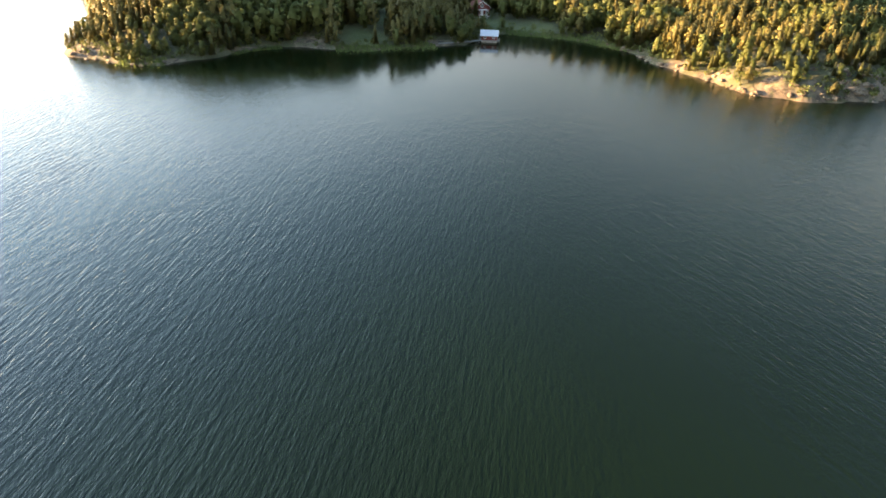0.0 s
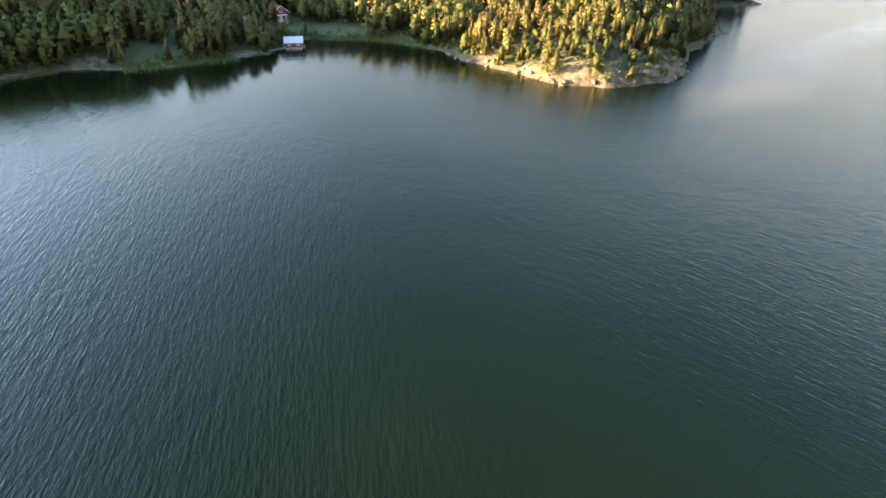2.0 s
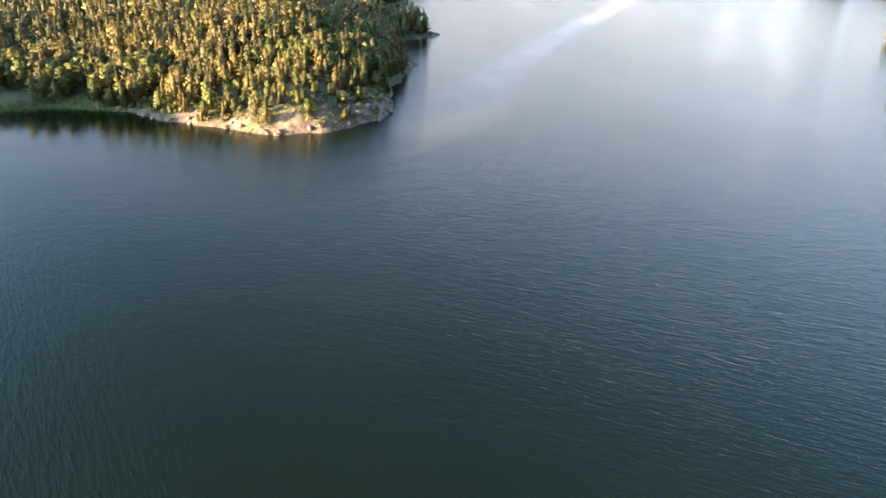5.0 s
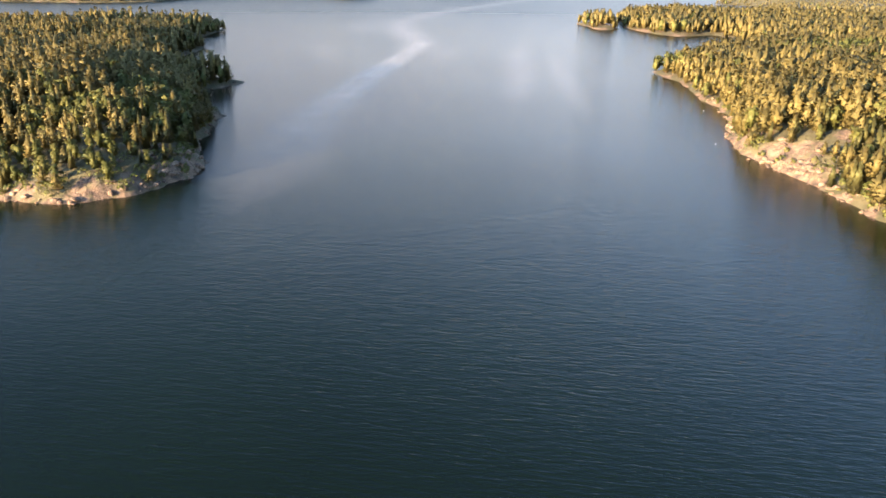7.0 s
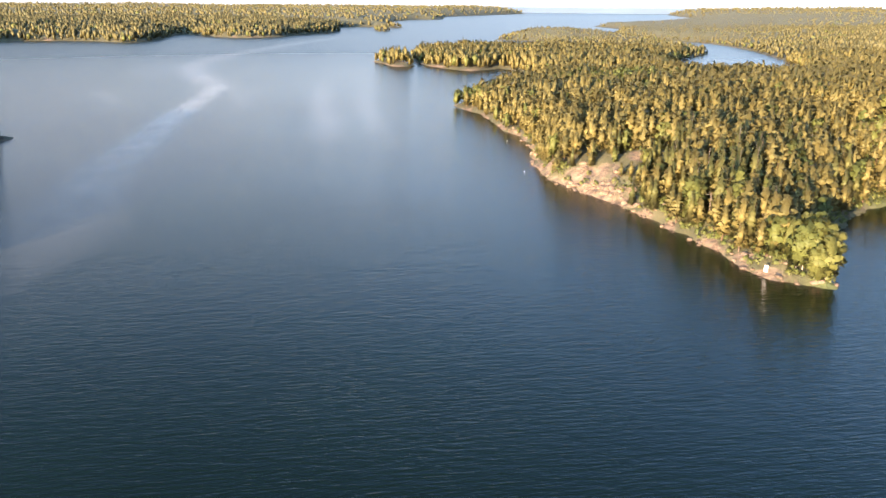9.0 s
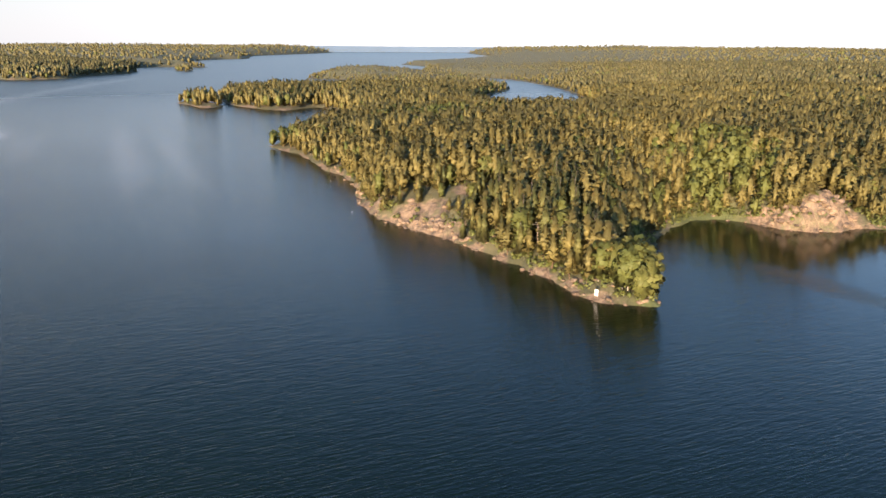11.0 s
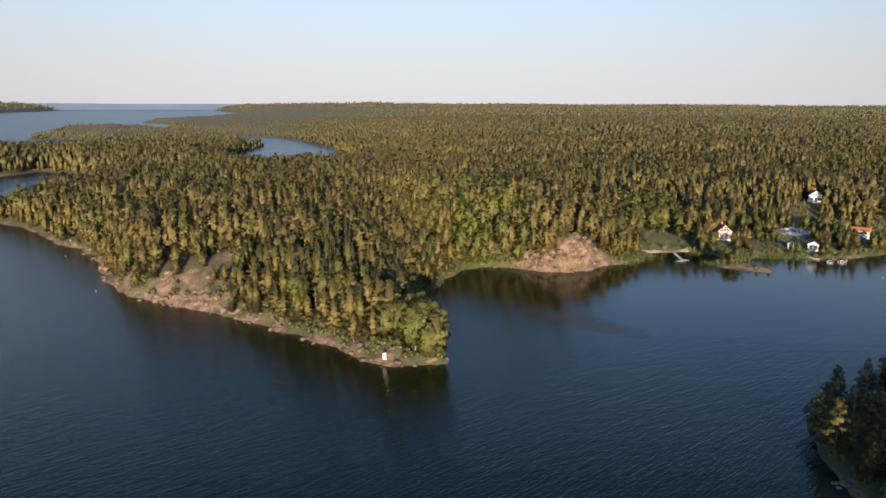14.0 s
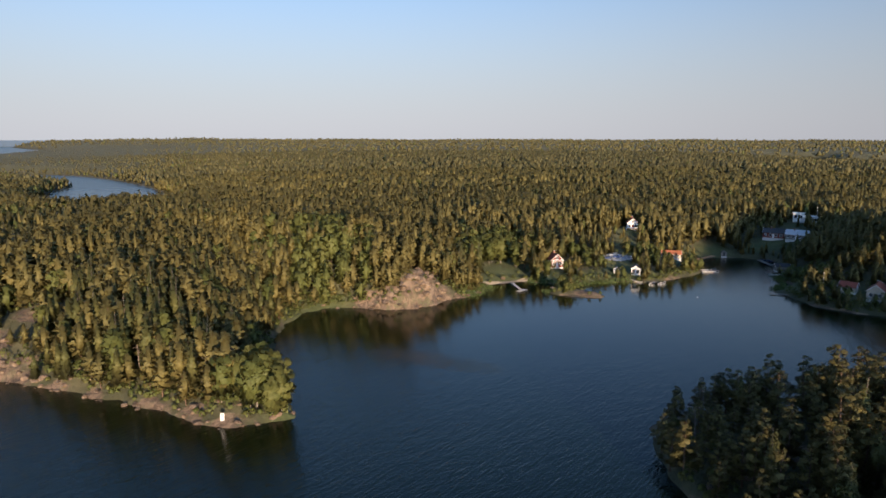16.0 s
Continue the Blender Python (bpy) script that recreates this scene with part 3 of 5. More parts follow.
def build_sea():
    """One level sheet of water to the horizon, fine enough to carry its painted slick sheen and cat's paw."""
    ang = np.radians(np.r_[np.arange(-40, 160, 0.55), np.arange(160, 320, 5.0)])
    rad = np.r_[0.02, 30.0, 60 * 1.0115 ** np.arange(0, 275), 1600.0, 2600.0, 4990.0]
    aa, rr = np.meshgrid(ang, rad)
    x, y = (20 + rr * np.sin(aa)).ravel(), (20 + rr * np.cos(aa)).ravel()
    far = np.hypot(x, y) > 4985
    x[far], y[far] = (rr * np.sin(aa)).ravel()[far], (rr * np.cos(aa)).ravel()[far]
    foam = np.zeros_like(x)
    for line in SLICKS:
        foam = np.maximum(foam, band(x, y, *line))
    na, nr = len(ang), len(rad)
    i, j = np.meshgrid(np.arange(nr - 1), np.arange(na), indexing="ij")
    j2 = (j + 1) % na
    faces = np.stack([i * na + j, i * na + j2, (i + 1) * na + j2, (i + 1) * na + j], -1).reshape(-1, 4)[:, ::-1]
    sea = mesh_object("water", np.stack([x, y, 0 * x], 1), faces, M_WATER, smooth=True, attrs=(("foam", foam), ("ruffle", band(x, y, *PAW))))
    tagged(sea, "dark green sea water with fine wind ripples and pale painted slick lines", "water", kind="structure")


build_sea()


# ---- woods ----
def cards(rng, centres, size, out, wild=0.30):
    """Three-cornered sprays of needles or leaves that clothe a crown: each faces outward, give or take."""
    n = len(centres)
    face = out + rng.normal(size=(n, 3)) * wild
    face /= np.linalg.norm(face, axis=1, keepdims=True) + 1e-9
    a = np.cross(face, rng.normal(size=(n, 3)))
    a /= np.linalg.norm(a, axis=1, keepdims=True) + 1e-9
    b = np.cross(face, a)
    s = (size * rng.uniform(0.65, 1.35, n))[:, None]
    tri = np.stack([centres + a * s * 0.62, centres - a * s * 0.45 + b * s * 0.47, centres - a * s * 0.45 - b * s * 0.47], 1)
    turned = (np.cross(tri[:, 1] - tri[:, 0], tri[:, 2] - tri[:, 0]) * out).sum(1) < 0
    tri[turned] = tri[turned][:, ::-1]
    return tri.reshape(-1, 3)


def crown_points(rng, kind, n):
    """Centres of sprays over the skin of a crown one metre high in all, their way outward, and the boughs within."""
    if kind == "spruce":
        whorls = rng.integers(9, 12)
        h = 1 - np.sqrt(rng.uniform(0.0, 1.0, n)) * 0.92
        tooth = 0.72 + 0.42 * (1 - (h * whorls) % 1.0)
        th = rng.uniform(0, 2 * np.pi, n)
        lobes = 1 + 0.16 * np.sin(th * 5 + np.floor(h * whorls) * 2.1)
        r = (0.135 * (1 - h)**0.85 + 0.008) * tooth * lobes * rng.uniform(0.8, 1.05, n)
        c = np.stack([np.cos(th) * r, np.sin(th) * r, h - 0.25 * r], 1)
        out = np.stack([np.cos(th), np.sin(th), np.full(n, 0.55)], 1)
        boughs = (np.linspace(0.1, 0.95, 16), 0.12 * (1 - np.linspace(0.1, 0.95, 16)), np.arange(16) * 2.4)
    else:
        pine = kind == "pine"
        m = int(rng.integers(30, 40)) if pine else int(rng.integers(16, 22))
        hz = np.linspace(0.20 if pine else 0.14, 0.93 if pine else 0.88, m) + rng.uniform(-0.03, 0.03, m)
        th = np.arange(m) * 2.4 + rng.uniform(-0.6, 0.6, m)
        if pine:
            reach = 0.120 * np.clip((1.02 - hz) / 0.5, 0.10, 1) * rng.uniform(0.5, 1.4, m)
            rad = (0.026 + 0.036 * np.clip((1.05 - hz) / 0.55, 0, 1)) * rng.uniform(0.75, 1.3, m)
            squash = 0.72
        else:
            reach = 0.125 * np.sqrt(np.clip(1 - ((hz - 0.48) / 0.50)**2, 0.05, 1)) * rng.uniform(0.6, 1.2, m)
            rad = rng.uniform(0.060, 0.105, m)
            squash = 0.9
        pick = rng.choice(m, n, p=rad**2 / (rad**2).sum())
        side = np.stack([np.cos(th), np.sin(th), np.full(m, 0.55)], 1)[pick]
        v = rng.normal(size=(n, 3)) + side * 0.75
        v /= np.linalg.norm(v, axis=1, keepdims=True)
        mid = np.stack([np.cos(th) * reach, np.sin(th) * reach, hz], 1)[pick]
        c = mid + v * rad[pick][:, None] * np.array([1, 1, squash]) * rng.uniform(0.6, 1.12, n)[:, None]
        out = v
        boughs = (hz, reach, th)
    return c, out / np.linalg.norm(out, axis=1, keepdims=True), boughs


def core(rng, kind, sides, swell=1.0):
    """The close inner mass of a crown one metre high: rough rings about the stem, drawn to a tip."""
    rings = {"pine": ((0.22, 0.055), (0.44, 0.105), (0.70, 0.092), (0.90, 0.054)), "spruce": ((0.10, 0.105), (0.40, 0.085), (0.70, 0.045)), "leafy": ((0.14, 0.08), (0.36, 0.155), (0.66, 0.150), (0.88, 0.075))}[kind]
    if sides < 6:
        rings = rings[::2] if len(rings) == 4 else rings[:2]
    pts, th = [], np.arange(sides) * 2 * np.pi / sides
    for h, r in rings:
        rr = r * swell * rng.uniform(0.72, 1.25, sides)
        a = th + rng.uniform(-0.25, 0.25, sides)
        pts.append(np.stack([np.cos(a) * rr, np.sin(a) * rr, h + rng.uniform(-0.04, 0.04, sides)], 1))
    tip = np.array([rng.normal() * 0.01, rng.normal() * 0.01, 0.985 if kind != "leafy" else 0.97])
    tris = []
    for a, b in zip(pts, pts[1:]):
        for i in range(sides):
            j = (i + 1) % sides
            tris += [a[i], a[j], b[j], a[i], b[j], b[i]]
    for i in range(sides):
        tris += [pts[-1][i], pts[-1][(i + 1) % sides], tip]
    return np.array(tris)


def stem(rng, boughs, top, radius, kind):
    """A tapered trunk with limbs, one metre high in all."""
    v, f = [], []

    def tube(p, q, r0, r1, sides):
        p, q = np.array(p), np.array(q)
        d = (q - p) / np.linalg.norm(q - p)
        u = np.cross(d, [0.31, 0.2, 0.93] if abs(d[2]) < 0.9 else [1, 0, 0])
        u /= np.linalg.norm(u)
        w, base = np.cross(d, u), len(v)
        for c, r in ((p, r0), (q, r1)):
            for k in range(sides):
                an = 2 * np.pi * k / sides
                v.append(c + r * (np.cos(an) * u + np.sin(an) * w))
        for k in range(sides):
            k2 = (k + 1) % sides
            f.append((base + k, base + k2, base + sides + k2, base + sides + k))

    lean = rng.normal(size=2) * 0.012
    knots = [np.array([lean[0] * h * 2 + rng.normal() * 0.004, lean[1] * h * 2 + rng.normal() * 0.004, h * top]) for h in (-0.04, 0.02, 0.3, 0.6, 1.0)]
    widths = [radius * 1.5, radius * 1.1, radius * 0.85, radius * 0.6, radius * 0.15]
    for a, b, ra, rb in zip(knots, knots[1:], widths, widths[1:]):
        tube(a, b, ra, rb, 6)
    hz, spread, turn = boughs
    step = 2
    for h, s, t in list(zip(hz, spread, turn))[::step]:
        tube((0, 0, max(h - s * 0.25, 0.05)), (np.cos(t) * s * 0.9, np.sin(t) * s * 0.9, h), radius * 0.32, radius * 0.1, 3)
    return np.array(v), np.array(f)


def soft_normals(ob, tris, middle):
    """Lets a crown take light as one rounded mass rather than as loose blades."""
    w = tris - middle
    w[:, 2] *= 0.6
    w /= np.linalg.norm(w, axis=1, keepdims=True) + 1e-9
    ob.data.normals_split_custom_set_from_vertices(w.tolist())


KINDS = {"pine": (M_PINE, M_BARK_PINE, 0.0105, 0.92, 0.040, 780), "spruce": (M_SPRUCE, M_BARK, 0.0100, 0.97, 0.040, 700), "leafy": (M_LEAFY, M_BARK_BIRCH, 0.0095, 0.85, 0.052, 760)}
LABELS = {"pine": ("pine_tree", "tall Scots pine with rust-brown trunk and ragged olive crown", "pine tree"),
          "spruce": ("spruce_tree", "dark green spruce with a narrow pointed crown", "spruce tree"),
          "leafy": ("broadleaf_tree", "bright green broadleaf tree with a full rounded crown", "broadleaf tree")}


def tree_model(kind, seed, finer=1):
    """A tree one metre high: trunk with limbs, crown of many sprays. Scaled where it stands."""
    rng = np.random.default_rng(seed)
    leaf, bark, radius, top, size, n = KINDS[kind]
    name, label, category = LABELS[kind]
    n, size = n * finer, size / finer**0.62
    root = tagged(new(name), label, category, group="trees of the shore woods")
    c, out, boughs = crown_points(rng, kind, n)
    tri = np.concatenate(([core(rng, kind, 8, 0.5 if kind == "leafy" else 0.6)] if finer == 1 else []) + [cards(rng, c, size, out)])
    crown = mesh_object("crown", tri, np.arange(len(tri)).reshape(-1, 3), leaf, root)
    soft_normals(crown, tri.copy(), np.array([0, 0, 0.5 if kind == "leafy" else 0.55]))
    v, f = stem(rng, boughs, top, radius, kind)
    mesh_object("trunk", v, f, bark, root, True)
    return root


def scatter(spacing, lo, hi, seed):
    """Places of trees on land between two distances from the sound's middle, unevenly spaced."""
    rng = np.random.default_rng(seed)
    g = np.arange(-hi, hi, spacing)
    x, y = (v.ravel() for v in np.meshgrid(g, g))
    x, y = x + rng.uniform(-0.48, 0.48, len(x)) * spacing + 20, y + rng.uniform(-0.48, 0.48, len(y)) * spacing + 20
    r, a = np.hypot(x - 20, y - 20), np.degrees(np.arctan2(x - 20, y - 20))
    # Trees within 260 m all round are kept, unseen ones to cast shade.
    keep = (r >= lo) & (r < hi) & (((a > -38) & (a < 158)) | ((r < 260) & (np.hypot(x, y) > 20)))
    x, y = x[keep], y[keep]
    d = shore_distance(x, y)
    bare = np.maximum(spots(x, y, LAWNS), spots(x, y, ROCKS) * 0.93)
    edge = 0.9 + 0.9 * lumps(x, y, 30, 8, 2)
    keep = (d > edge) & (rng.uniform(size=len(x)) > bare * 1.15) & (rng.uniform(size=len(x)) > 0.05 + 0.08 * lumps(x, y, 45, 9, 2))
    x, y, d = x[keep], y[keep], d[keep]
    return x, y, ground_height(x, y, d), d, rng


# Where broadleaf trees stand thick: x, y, reach.
GROVES = [(108, 216, 10), (90, 229, 9), (135, 235, 13), (155, 262, 14), (120, 250, 14), (278, -52, 18), (305, -60, 16), (252, -40, 13), (262, -52, 13), (262, -36, 12), (174, -3, 6), (178, 0, 7), (186, -3, 7), (292, -138, 14), (300, -152, 12), (262, -158, 7), (246, -178, 5), (250, -205, 8), (242, -216, 8), (272, -216, 10), (-60, 268, 20), (-95, 240, 12), (40, 310, 24), (75, 275, 14), (64, 290, 12),
          (-30, 300, 14), (90, 226, 9), (200, -236, 14), (166, -212, 6), (158, -212, 5), (174, -211, 5), (-90, 255, 16), (10, 274, 10), (430, 158, 12), (480, 60, 40), (420, -20, 30), (1190, 10, 60), (238, -138, 6), (262, -172, 8), (256, -186, 7), (258, -210, 8), (272, -180, 8), (266, -206, 7)]


def sort_of_tree(x, y, d, rng):
    grove = spots(x, y, GROVES)
    u = rng.uniform(size=len(x))
    leafy = u < np.clip(0.06 + 0.9 * grove + 0.12 * lumps(x, y, 120, 0, 2), 0.03, 0.92)
    spruce = (~leafy) & (rng.uniform(size=len(x)) < 0.48 + 0.25 * lumps(x, y, 80, 4, 2))
    return np.where(leafy, 2, np.where(spruce, 1, 0))


def tree_sizes(x, y, d, sort, rng):
    h = np.where(sort == 2, 11.0, np.where(sort == 1, 13.8, 13.2)) * rng.uniform(0.82, 1.14, len(x))
    h = h * (1 - 0.5 * np.clip(spots(x, y, LOW_TREES), 0, 1))
    return h * np.where(sort == 2, np.clip(0.7 + d / 15, 0.6, 1.0), np.clip(0.55 + d / 22, 0.5, 1.0)) * (1 + 0.12 * lumps(x, y, 60, 7, 2))


def joined_woods(name, label, x, y, z, h, sort, rng, per_tree, size, sides, swell, shore, models=12, stems=True, girth=1.3):
    """Woods past counting: each tree still has its stem and its own crown of sprays."""
    names = ("pine", "spruce", "leafy")
    bank = [[], [], []]
    for s in range(3):
        for m in range(models):
            r2 = np.random.default_rng(900 + s * 50 + m)
            c, out, _ = crown_points(r2, names[s], per_tree)
            bank[s].append(np.concatenate([core(r2, names[s], sides, swell)] + ([cards(r2, c, size * (0.95, 0.85, 1.2)[s], out, 0.28)] if per_tree else [])))
    for leafy, material, tag in ((False, M_WOODS if stems else M_WOODS_HAZED_DIM, "conifers"), (True, M_WOODS_LEAFY, "broadleaf trees")):
        vs, ns, ts = [], [], []
        for s in ((2,) if leafy else (0, 1)):
            model = rng.integers(0, models, len(x))
            for m in range(models):
                pick = np.nonzero((sort == s) & (model == m))[0]
                if not len(pick):
                    continue
                an = rng.uniform(0, 2 * np.pi, len(pick))
                ca, sa, hh = np.cos(an)[:, None], np.sin(an)[:, None], h[pick][:, None]
                fat = hh * (1.2 if leafy else girth) * rng.uniform(0.85, 1.2, len(pick))[:, None]
                p = bank[s][m]
                v = np.stack([x[pick][:, None] + fat * (ca * p[:, 0] - sa * p[:, 1]), y[pick][:, None] + fat * (sa * p[:, 0] + ca * p[:, 1]), z[pick][:, None] + hh * p[:, 2]], -1)
                w = v - np.stack([x[pick], y[pick], z[pick] + 0.55 * h[pick]], 1)[:, None]
                w[..., 2] *= 0.6
                w /= np.linalg.norm(w, axis=-1, keepdims=True) + 1e-9
                tint = np.clip(rng.normal(0.5 - 0.15 * (s == 1), 0.17, len(pick)), 0, 1)
                vs.append(v.reshape(-1, 3)), ns.append(w.reshape(-1, 3)), ts.append(np.repeat(tint, len(p)))
        if not vs:
            continue
        v = np.concatenate(vs)
        ob = mesh_object(name + ("_broadleaf" if leafy else "_conifer"), v, np.arange(len(v)).reshape(-1, 3), material, attrs=(("tint", np.concatenate(ts)),))
        ob.data.normals_split_custom_set_from_vertices(np.concatenate(ns).tolist())
        tagged(ob, label + " of " + tag, "woods", kind="stuff")
    if stems:
        x, y, z, h = (v[shore < 40] for v in (x, y, z, h))
        an = np.array([0, 2.1, 4.2])
        base = np.stack([np.cos(an), np.sin(an)], 1)
        r = (h * 0.011)[:, None]
        low = np.stack([x[:, None] + r * base[:, 0], y[:, None] + r * base[:, 1], np.repeat(z[:, None] - 0.4, 3, 1)], -1)
        high = np.stack([x[:, None] + r * 0.3 * base[:, 0], y[:, None] + r * 0.3 * base[:, 1], np.repeat((z + h * 0.85)[:, None], 3, 1)], -1)
        v = np.concatenate([low, high], 1).reshape(-1, 3)
        q = np.array([(0, 1, 4, 3), (1, 2, 5, 4), (2, 0, 3, 5)])
        f = (np.arange(len(x))[:, None, None] * 6 + q).reshape(-1, 4)
        tagged(mesh_object(name + "_trunks", v, f, M_BARK_PINE, smooth=True), "rust-brown trunks standing in the shore woods", "tree trunks", kind="stuff")


# Stretches of shore passed closest, whose trees stand as things of their own: x from, to, y from, to.
FRONTS = [(160, 215, -15, 45), (215, 262, -34, 78), (80, 150, 196, 232), (66, 134, -125, -38), (228, 300, -215, -108), (-135, -60, 228, 258), (-10, 20, 262, 282)]


def plant_near():
    x, y, z, d, rng = scatter(3.9, 25, 340, 11)
    sort = sort_of_tree(x, y, d, rng)
    h = tree_sizes(x, y, d, sort, rng)
    # the tall broadleaf trees on the very point
    point = np.array([(171.6, -1.0, 9.0), (173.4, -3.4, 11.0), (176.2, -3.9, 12.0), (177.0, -0.6, 13.0), (179.5, -3.4, 12.5), (182.5, -1.0, 13.0), (186.0, -3.4, 11.5), (189.5, -1.6, 11.0), (117.5, -60.0, 8.5), (111.5, -55.5, 9.0), (108.0, -54.5, 11.0), (120.0, -64.5, 8.0), (123.5, -70.5, 8.5)])
    x, y, h, sort = np.append(x, point[:, 0]), np.append(y, point[:, 1]), np.append(h, point[:, 2]), np.append(sort, np.where(point[:, 1] > -20, 2, 0))
    d = shore_distance(x, y)
    z = ground_height(x, y, d)
    # the near island's pines stand open, with bare ground between
    near = (x > 66) & (x < 136) & (y > -128) & (y < -36)
    stay = ~near | (rng.uniform(size=len(x)) < 0.72)
    x, y, z, d, h, sort, near = (v[stay] for v in (x, y, z, d, h, sort, near))
    sort = np.where(near & (rng.uniform(size=len(x)) < 0.7), 0, sort)
    front = np.zeros(len(x), bool)
    for x0, x1, y0, y1 in FRONTS:
        front |= (x > x0) & (x < x1) & (y > y0) & (y < y1)
    front |= near
    single = np.zeros(len(x), bool)
    for s, most in ((0, 298), (1, 240), (2, 260)):
        pick = np.nonzero(front & (sort == s) & (h > 4))[0]
        pick = pick[np.argsort(d[pick] - 500 * near[pick])][:most]
        single[pick] = True
    models = [[tree_model(k, 31 * i + j) for j in range(n)] for i, (k, n) in enumerate((("pine", 7), ("spruce", 5), ("leafy", 6)))]
    fine = [[tree_model(k, 700 + 31 * i + j, 3) for j in range(n)] for i, (k, n) in enumerate((("pine", 5), ("spruce", 3), ("leafy", 2)))]
    models = [a + b for a, b in zip(models, fine)]
    coarse = (7, 5, 6)
    first = {}
    for i in np.nonzero(single)[0]:
        j = int(rng.integers(coarse[sort[i]], len(models[sort[i]]))) if near[i] else int(rng.integers(0, coarse[sort[i]]))
        m = Matrix.Translation((x[i], y[i], z[i] - 0.1)) @ Matrix.Rotation(rng.uniform(0, 6.28), 4, "Z") @ Matrix.Diagonal((h[i] * rng.uniform(1.1, 1.4), h[i] * rng.uniform(1.1, 1.4), h[i], 1))
        if (sort[i], j) in first:
            copy_thing(models[sort[i]][j], m)
        else:
            first[(sort[i], j)] = m
    for (s, j), m in first.items():
        models[s][j].matrix_basis = m
    for s in range(3):
        for j, spare in enumerate(models[s]):
            if (s, j) not in first:
                for ob in list(spare.children) + [spare]:
                    bpy.data.objects.remove(ob)
    rest = ~single
    joined_woods("shore_woods", "dense mixed stand", x[rest], y[rest], z[rest], h[rest], sort[rest], rng, 170, 0.074, 5, 0.62, d[rest], girth=1.28)


plant_near()
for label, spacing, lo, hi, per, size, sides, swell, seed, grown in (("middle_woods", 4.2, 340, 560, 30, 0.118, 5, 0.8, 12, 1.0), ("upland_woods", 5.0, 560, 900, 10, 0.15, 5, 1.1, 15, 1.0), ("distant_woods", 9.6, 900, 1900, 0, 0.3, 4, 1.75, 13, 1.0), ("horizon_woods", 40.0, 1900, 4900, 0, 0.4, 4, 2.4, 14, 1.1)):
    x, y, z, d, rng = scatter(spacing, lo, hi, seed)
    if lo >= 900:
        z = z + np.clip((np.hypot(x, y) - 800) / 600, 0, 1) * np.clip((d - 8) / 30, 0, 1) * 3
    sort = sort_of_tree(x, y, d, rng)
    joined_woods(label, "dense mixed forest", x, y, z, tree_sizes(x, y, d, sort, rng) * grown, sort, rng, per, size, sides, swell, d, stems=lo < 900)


# ---- houses, boats and what people have put there ----
def box(bm, x0, x1, y0, y1, z0, z1, bevel=0.0):
    """A block between two corners, with its edges taken off where asked."""
    made = bmesh.ops.create_cube(bm, size=1.0)["verts"]
    for v in made:
        v.co = Vector(((x0 + x1) / 2 + v.co.x * (x1 - x0), (y0 + y1) / 2 + v.co.y * (y1 - y0), (z0 + z1) / 2 + v.co.z * (z1 - z0)))
    if bevel:
        edges = list({e for v in made for e in v.link_edges})
        bmesh.ops.bevel(bm, geom=edges, offset=bevel, segments=1, affect="EDGES")


def rod(bm, p, q, r0, r1=None, sides=8):
    """A round bar from p to q."""
    p, q = Vector(p), Vector(q)
    turn = (q - p).to_track_quat("Z", "Y").to_matrix().to_4x4()
    bmesh.ops.create_cone(bm, cap_ends=True, segments=sides, radius1=r0, radius2=r0 if r1 is None else r1, depth=(q - p).length,
                          matrix=Matrix.Translation((p + q) / 2) @ turn)


def part(name, bm, material, parent, label=""):
    me = bpy.data.meshes.new(name)
    bmesh.ops.recalc_face_normals(bm, faces=bm.faces)
    bm.to_mesh(me)
    bm.free()
    me.materials.append(material)
    ob = new(name, me)
    ob.parent = parent
    return tagged(ob, label) if label else ob


def thing(name, label, category, x, y, z, turn=0.0, group=""):
    ob = tagged(new(name), label, category, group)
    ob.matrix_basis = pose(x, y, z, 0, 0, turn)
    return ob


def ground(x, y):
    return max(float(height_at(x, y)[0]), 0.0)


M_RED = simple("falun_red_boards", (0.16, 0.028, 0.020), 0.8, grain=2.0, amount=0.3)
M_WHITE = simple("white_paint", (0.62, 0.60, 0.57), 0.55, grain=2.0, amount=0.10)
M_BEIGE = simple("cream_render", (0.36, 0.31, 0.24), 0.75, grain=1.5, amount=0.15)
M_TILE_RED = simple("red_roof_tiles", (0.22, 0.055, 0.032), 0.75, grain=4.0, amount=0.35)
M_TILE_ORANGE = simple("orange_roof_tiles", (0.30, 0.10, 0.042), 0.75, grain=4.0, amount=0.3)
M_ROOF_DARK = simple("black_roof_felt", (0.045, 0.045, 0.050), 0.8, grain=3.0, amount=0.3)
M_ROOF_PALE = simple("pale_sheet_metal", (0.62, 0.64, 0.66), 0.35, 0.4, grain=1.5, amount=0.12)
M_GLASS = simple("window_glass", (0.030, 0.036, 0.045), 0.08, grain=1.0, amount=0.2)
M_TIMBER = simple("weathered_grey_timber", (0.19, 0.17, 0.145), 0.85, grain=3.0, amount=0.35, bump=0.2)
M_DECK = simple("oiled_deck_boards", (0.40, 0.23, 0.11), 0.7, grain=3.0, amount=0.3)
M_CONCRETE = simple("pale_concrete", (0.45, 0.43, 0.40), 0.85, grain=3.0, amount=0.2)
M_HULL = simple("white_gelcoat", (0.62, 0.61, 0.59), 0.25, grain=1.0, amount=0.06)
M_DARK = simple("black_rubber", (0.02, 0.02, 0.022), 0.7, grain=4.0, amount=0.3)
M_BLUE = simple("blue_car_paint", (0.035, 0.070, 0.20), 0.3, 0.2, grain=1.0, amount=0.1)
M_SILVER = simple("silver_car_paint", (0.42, 0.45, 0.50), 0.3, 0.5, grain=1.0, amount=0.1)
